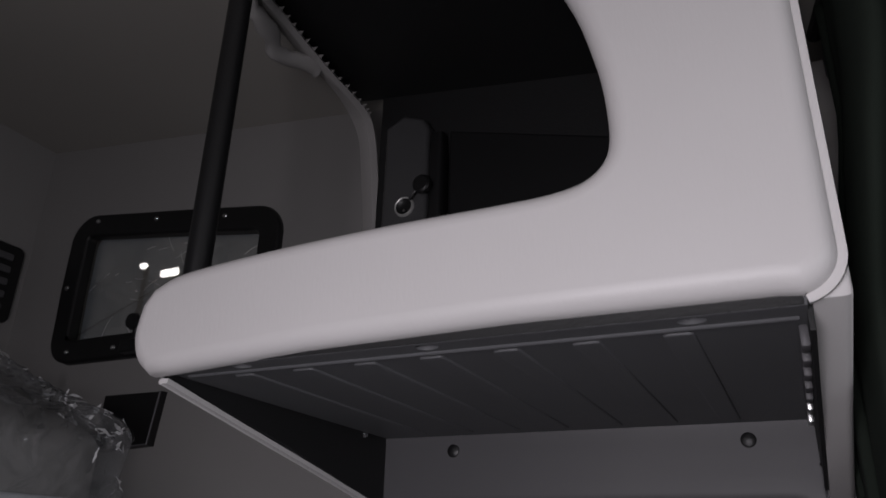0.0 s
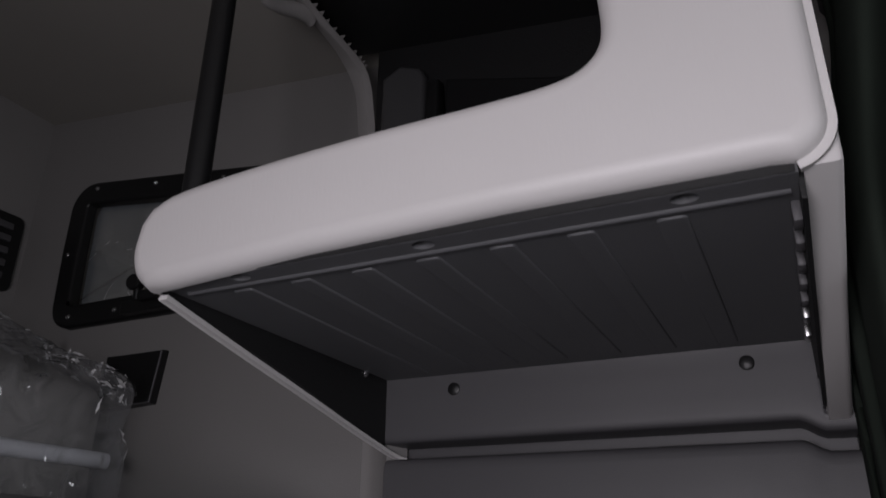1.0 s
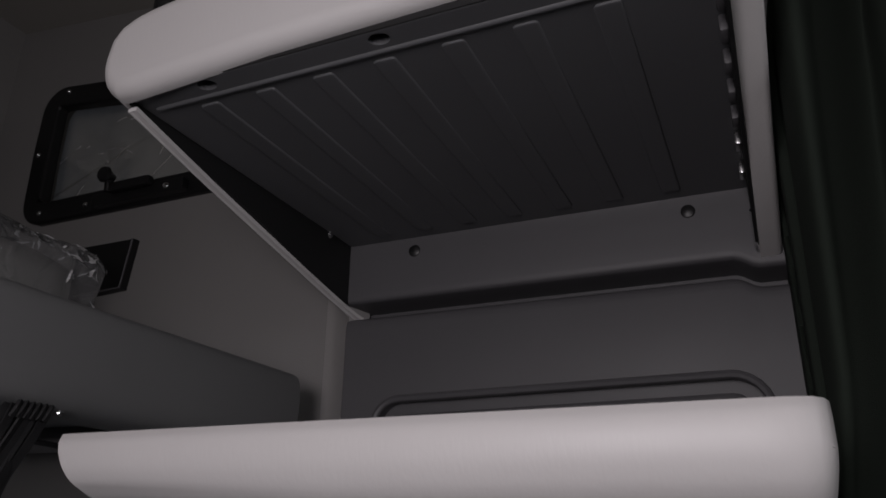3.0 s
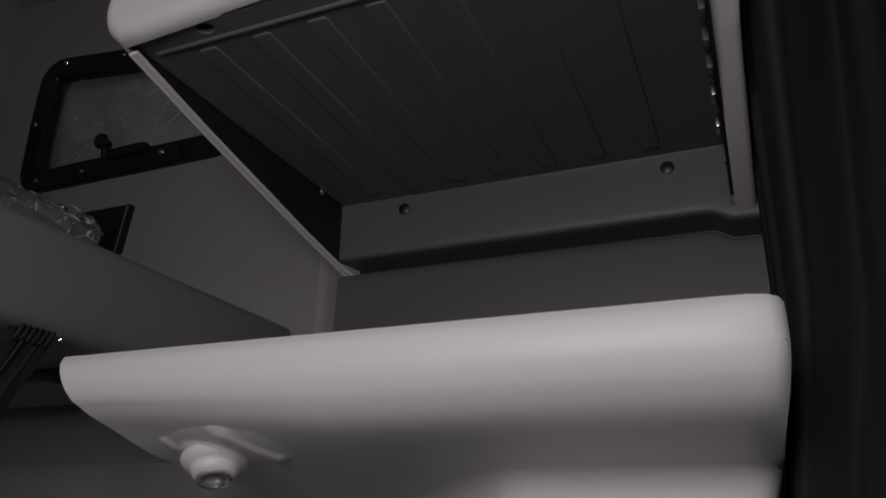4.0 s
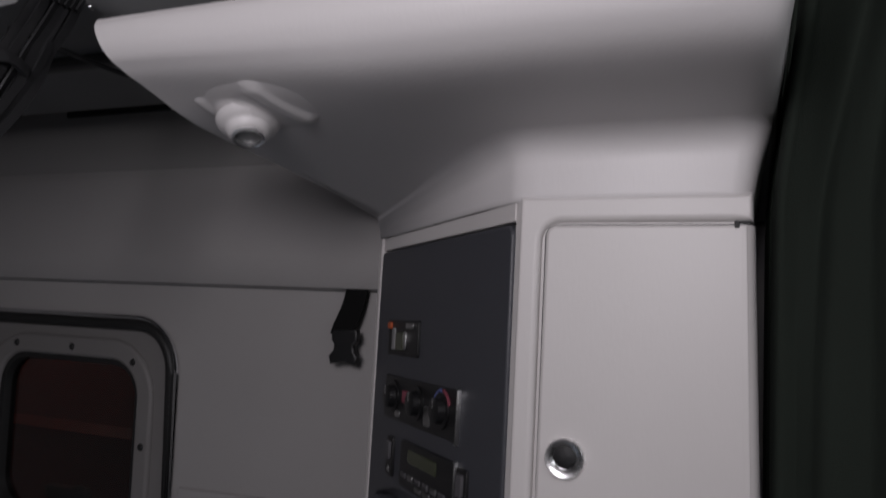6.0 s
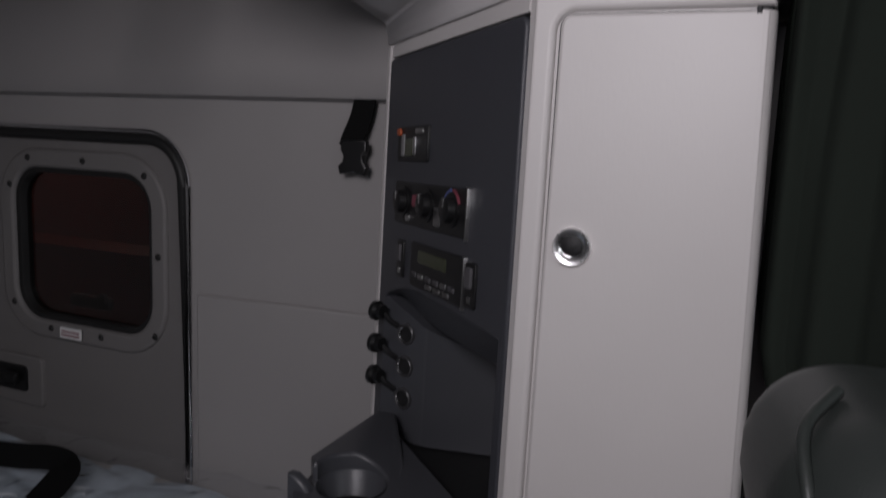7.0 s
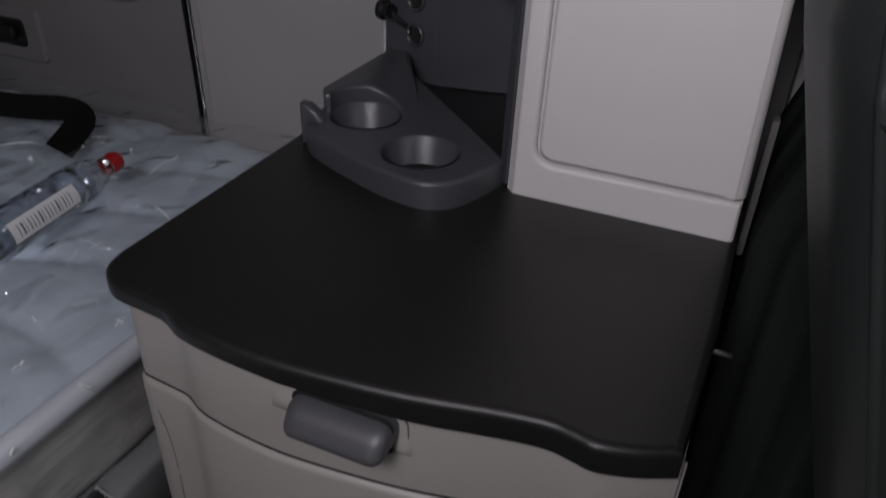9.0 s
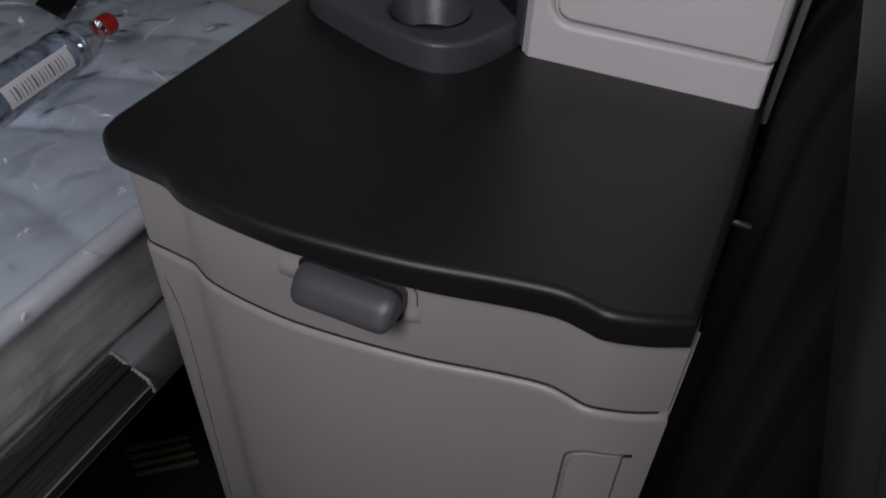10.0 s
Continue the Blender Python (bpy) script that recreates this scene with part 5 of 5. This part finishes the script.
NX, NY = 80, 120
grid = []
for i in range(NX + 1):
    row = []
    for j in range(NY + 1):
        x = -0.632 - 1.08 * i / NX
        y = -0.4 + 1.57 * j / NY
        q = Vector((x * 6, y * 6, 1.7))
        z = BZ + 0.014 + 0.010 * noise.noise(q) + 0.012 * abs(noise.noise(q * 2.1)) - (0.02 if i == 0 else 0)
        row.append(bm.verts.new((x, y, z)))
    grid.append(row)
skirt = []
for j in range(NY + 1):
    y = -0.4 + 1.57 * j / NY
    skirt.append(bm.verts.new((-0.636 + 0.010 * noise.noise(Vector((y * 14, 2, 0))), y, 0.465)))
for i in range(NX):
    for j in range(NY):
        bm.faces.new((grid[i][j], grid[i + 1][j], grid[i + 1][j + 1], grid[i][j + 1]))
for j in range(NY):
    bm.faces.new((grid[0][j], grid[0][j + 1], skirt[j + 1], skirt[j]))
wrap2 = part("plastic_wrap", bm, BEDFILM, bed, "loose clear plastic sheet", angle=14)
wrap2.visible_shadow = False

add_glint_folds(wrap2, 40, 5, lambda c: c.x > -1.35 and 0.15 < c.y < 1.10 and c.z > 0.6, 0.045, 0.00045, wrap2)
add_glint_folds(wrap2, 9, 8, lambda c: c.x > -0.66 and 0.15 < c.y < 0.80 and c.z > 0.53, 0.024, 0.0019, wrap2)
add_glints(wrap2, 26, 41, lambda c: c.x > -1.35 and 0.20 < c.y < 1.05 and c.z > 0.6, 0.028, wrap2)
add_glint_folds(wrap2, 14, 21, lambda c: c.x > -1.35 and 0.20 < c.y < 1.05 and c.z > 0.6, 0.013, 0.0016, wrap2)
add_glint_folds(wrap2, 15, 33, lambda c: c.x > -1.25 and 0.35 < c.y < 1.0 and c.z > 0.6, 0.085, 0.0012, wrap2)

base = empty("lower_bunk", "grey painted lower bunk frame with a black ribbed tread strip", "bunk")
# base coloured black for the shade under the overhanging rail
part("base_panel", box(-1.70, -0.90, -1.15, 1.17, 0.0, 0.455, 0.008), CARPET, base)
part("front_rail", box(-0.90, -0.612, -1.15, 1.17, 0.367, 0.458, 0.010, 3), GREYMETAL, base)
tread_profile = [(-0.646, 0.464), (-0.640, 0.468), (-0.590, 0.440), (-0.584, 0.433), (-0.584, 0.416), (-0.611, 0.416), (-0.611, 0.459), (-0.646, 0.459)]
tread = part("tread_strip", sweep(tread_profile, "y", -0.9, 0.458), RUBBER, base, "black ribbed tread strip")
for k in range(9):
    f = (k + 0.6) / 9.2
    part("rib", tube([(-0.640 + 0.052 * f, -0.9, 0.4685 - 0.029 * f), (-0.640 + 0.052 * f, 0.457, 0.4685 - 0.029 * f)], 0.0022, 6), RUBBER, tread)
part("tread_edge", tube([(-0.644, 0.459, 0.467), (-0.620, 0.459, 0.458), (-0.588, 0.459, 0.440), (-0.584, 0.459, 0.420)], 0.0028, 6), RING, tread)
part("tread_lip", tube([(-0.585, -0.9, 0.433), (-0.585, 0.457, 0.433)], 0.0016, 6), GREYMETAL, tread)
grate = empty("floor_grille", "dark floor grille with worn tan slats beside the bunk", "grille")
part("pan", box(-0.88, -0.52, 0.36, 0.72, 0.001, 0.024, 0.004), BLACK, grate)
for k in range(4):
    slat = part("slat", box(-0.055, 0.055, -0.004, 0.004, 0.0, 0.010, 0.002), AMBER, grate)
    slat.matrix_basis = pose(-0.778 + 0.017 * k, 0.565 - 0.011 * k, 0.025, 0, 0, 40)

# ---- water bottle on the mattress ----
bottle = empty("water_bottle", "clear water bottle with red cap lying on the mattress", "bottle")
BM = Matrix.Translation((-0.908, 0.539, BZ + 0.055)) @ Vector((-0.139, 0.99, 0.0)).to_track_quat("Z", "Y").to_matrix().to_4x4() @ Matrix.Diagonal((0.88, 0.88, 1, 1))
near_side = BM.to_3x3().inverted() @ Vector((1.0, 0.0, 0.34))
MID = math.degrees(math.atan2(near_side.y, near_side.x))
LABEL = (MID - 27, MID + 25)
shell = [(0, 0.0), (0.030, 0.0), (0.038, 0.006), (0.040, 0.02), (0.0385, 0.04), (0.040, 0.06), (0.0395, 0.20), (0.040, 0.215), (0.0385, 0.225), (0.0395, 0.24), (0.036, 0.265), (0.028, 0.29), (0.020, 0.305), (0.0165, 0.312), (0.0165, 0.325)]
b1 = part("bottle_shell", lathe(shell, 32, BM), PET, bottle)
b1.visible_shadow = False
part("water", lathe([(0, 0.003), (0.029, 0.003), (0.0365, 0.008), (0.0375, 0.21), (0.034, 0.25), (0, 0.262)], 28, BM), WATER, bottle).visible_shadow = False
part("cap", lathe([(0.0185, 0.315), (0.0195, 0.318), (0.0195, 0.338), (0.018, 0.3415), (0, 0.3415)], 24, BM), RED, bottle, "red screw cap")
part("neck_ring", lathe([(0.0165, 0.309), (0.0205, 0.310), (0.0205, 0.3125), (0.0165, 0.3135)], 24, BM), PET, bottle)
ang0, ang1 = LABEL
bm = bmesh.new()
rings = []
for k in range(17):
    a = radians(ang0 + (ang1 - ang0) * k / 16)
    rings.append([bm.verts.new(BM @ Vector((0.0404 * math.cos(a), 0.0404 * math.sin(a), z))) for z in (0.07, 0.205)])
for a, b in zip(rings, rings[1:]):
    bm.faces.new((a[0], b[0], b[1], a[1]))
label_ob = part("label", bm, PAPER, bottle, "white paper label with a bar code")
for k in range(16):
    z = 0.082 + 0.0070 * k
    w = (0.0016, 0.0034, 0.0010, 0.0022, 0.0014)[k % 5]
    bm = bmesh.new()
    ring = []
    for q in range(7):
        a = radians(MID - 15 + 30 * q / 6)
        ring.append([bm.verts.new(BM @ Vector((0.0408 * math.cos(a), 0.0408 * math.sin(a), zz))) for zz in (z, z + w)])
    for a, b in zip(ring, ring[1:]):
        bm.faces.new((a[0], b[0], b[1], a[1]))
    part("bar", bm, INK, label_ob)

# loose belt at the head of the bed
belt = empty("seat_belt", "black webbing belt lying in a loop on the mattress", "belt")
path = spline([(-1.66, 0.925, 0.700), (-1.53, 0.945, 0.692), (-1.40, 0.962, 0.686), (-1.29, 0.985, 0.686), (-1.222, 1.006, 0.688), (-1.180, 1.010, 0.686), (-1.158, 0.996, 0.680), (-1.142, 0.955, 0.670), (-1.120, 0.900, 0.662)], 6)
part("webbing", tube(path, 0, flat=(0.025, 0.0015, (0.5, -0.8, 0.12))), WEB, belt)
path = spline([(-1.475, 0.985, 0.690), (-1.500, 0.990, 0.725), (-1.545, 1.00, 0.770), (-1.62, 1.01, 0.800), (-1.70, 1.01, 0.79)], 5)
part("webbing", tube(path, 0, flat=(0.024, 0.0015, (0.2, -0.9, 0.1))), WEB, belt)

# strap with buckle hanging on the wall
strap = empty("wall_strap", "short black webbing strap with a plastic buckle on the wall", "strap")
part("webbing", tube(spline([(-0.622, 1.170, 1.405), (-0.628, 1.166, 1.37), (-0.640, 1.160, 1.335), (-0.645, 1.158, 1.318)], 5), 0, flat=(0.021, 0.0018, (0, 1, 0))), WEB, strap)
buckle = [(-0.660, 1.272), (-0.634, 1.277), (-0.611, 1.272), (-0.607, 1.286), (-0.614, 1.296), (-0.615, 1.306), (-0.608, 1.314), (-0.609, 1.332), (-0.657, 1.332), (-0.660, 1.314), (-0.654, 1.306), (-0.655, 1.296), (-0.664, 1.286)]
part("buckle", slab(buckle, 0.012, 0.004, m=XZ(1.150)), BLACK, strap)

# ---- curtain ----
cur = empty("privacy_curtain", "heavy dark grey-green curtain hanging in folds beside the cabinet", "curtain")
bm = bmesh.new()
NZ = 64
grid = []
base_line = spline([(0.034, 1.12), (0.036, 1.02), (0.037, 0.92), (0.038, 0.84), (0.044, 0.795), (0.062, 0.765), (0.10, 0.748), (0.16, 0.738), (0.24, 0.72), (0.36, 0.70), (0.60, 0.65), (1.1, 0.55)], 30)
NS = len(base_line) - 1
dist = [0.0]
for a, b in zip(base_line, base_line[1:]):
    dist.append(dist[-1] + (Vector(b) - Vector(a)).length)
for i, (x, y) in enumerate(base_line):
    row = []
    for k in range(NZ + 1):
        z = 0.10 + 2.40 * k / NZ
        h = k / NZ
        ph = dist[i] * 2 * math.pi / 0.125 + 1.2 * math.sin(2.0 * h + dist[i] * 4) + 1.0 - 2.2 * max(0, z - 1.5)
        amp = 0.013 + 0.007 * math.sin(dist[i] * 17 + h)
        amp *= 0.85 + 1.1 * max(0, min(1, (z - 1.35) / 0.3))
        fine = 0.005 * max(0, min(1, (1.65 - z) / 0.35)) * math.sin(dist[i] * 2 * math.pi / 0.085 + 1.5 * math.sin(3 * h) + 0.8)
        wob = fine + amp * (math.sin(ph) + 0.35 * math.sin(2 * ph + 0.6)) + 0.006 * noise.noise(Vector((i * 0.06, h * 3, 0)))
        gather = 0.034 * min(1, max(0, (z - 0.865) / 0.11)) * min(1, max(0, (1.13 - z) / 0.09))
        row.append(bm.verts.new((x + gather + 0.5 * max(wob, -0.008) + 0.022 * min(1, max(0, (z - 1.50) / 0.2)) + (0.028 + 0.045 * min(1, max(0, (y - 0.8) / 0.3))) * min(1, max(0, (z - 2.10) / 0.24)) + 0.016 * min(1, max(0, (1.12 - z) / 0.16)), y + (0.8 + 0.9 * min(1, max(0, (dist[i] - 0.30) / 0.15))) * wob, z)))
    grid.append(row)
for i in range(NS):
    for k in range(NZ):
        bm.faces.new((grid[i][k], grid[i + 1][k], grid[i + 1][k + 1], grid[i][k + 1]))
cl = part("cloth", bm, CURTAIN, cur, angle=80)
sol = cl.modifiers.new("cloth_thickness", "SOLIDIFY")
sol.thickness = 0.003
part("rail", tube([(0.09, 0.92, 2.505), (0.11, 0.80, 2.505), (0.16, 0.745, 2.505), (0.60, 0.65, 2.505), (1.1, 0.55, 2.505)], 0.010, 8), BLACK, cur)

# ---- passenger seat ----
seat = empty("passenger_seat", "dark grey leather passenger seat with stitched backrest", "seat")
seat_bm = soft_box(0.0, 0.40, 0.0, 0.20, 0.0, 0.80, 0.070, cuts=40)
SLANT = Matrix(((1, -0.15, -0.290, 0.2540), (0, 1, 0.0, 0.275), (0, 0, 1, 0.443), (0, 0, 0, 1)))
seat_bm.transform(SLANT)
back_rest = part("backrest", seat_bm, LEATHER, seat)
seam = [(0.046, 0.092, 0.799), (0.026, 0.066, 0.788), (0.019, 0.041, 0.768), (0.0129, 0.0330, 0.735), (0.0117, 0.0318, 0.70), (0.0117, 0.0318, 0.50), (0.0117, 0.0318, 0.20)]
part("piping", tube([SLANT @ Vector(p) for p in spline(seam, 5)], 0.0028, 10), LEATHER, back_rest)
part("cross_seam", tube([SLANT @ Vector(p) for p in ((0.0118, 0.0312, 0.722), (0.0142, 0.0280, 0.722), (0.0225, 0.0180, 0.7225), (0.034, 0.0100, 0.723), (0.050, 0.0028, 0.724), (0.070, -0.0003, 0.725), (0.33, -0.0005, 0.728))], 0.0022, 8), LEATHER, back_rest)
part("stitch_groove", tube([SLANT @ Vector((0.0175, 0.0238, z)) for z in (0.718, 0.55, 0.35)], 0.0011, 6), LEATHER, back_rest)
for k in range(60):
    z = 0.715 - k * 0.0060
    part("stitch", tube([SLANT @ Vector((0.0171, 0.0231, z)), SLANT @ Vector((0.0171, 0.0231, z - 0.0036))], 0.0006, 5), THREAD, back_rest)
part("cushion", soft_box(0.14, 0.54, 0.02, 0.44, 0.40, 0.54, 0.06, cuts=14), LEATHER, seat)
part("pedestal", box(0.18, 0.46, 0.10, 0.42, 0.0, 0.46, 0.01), BLACK, seat)
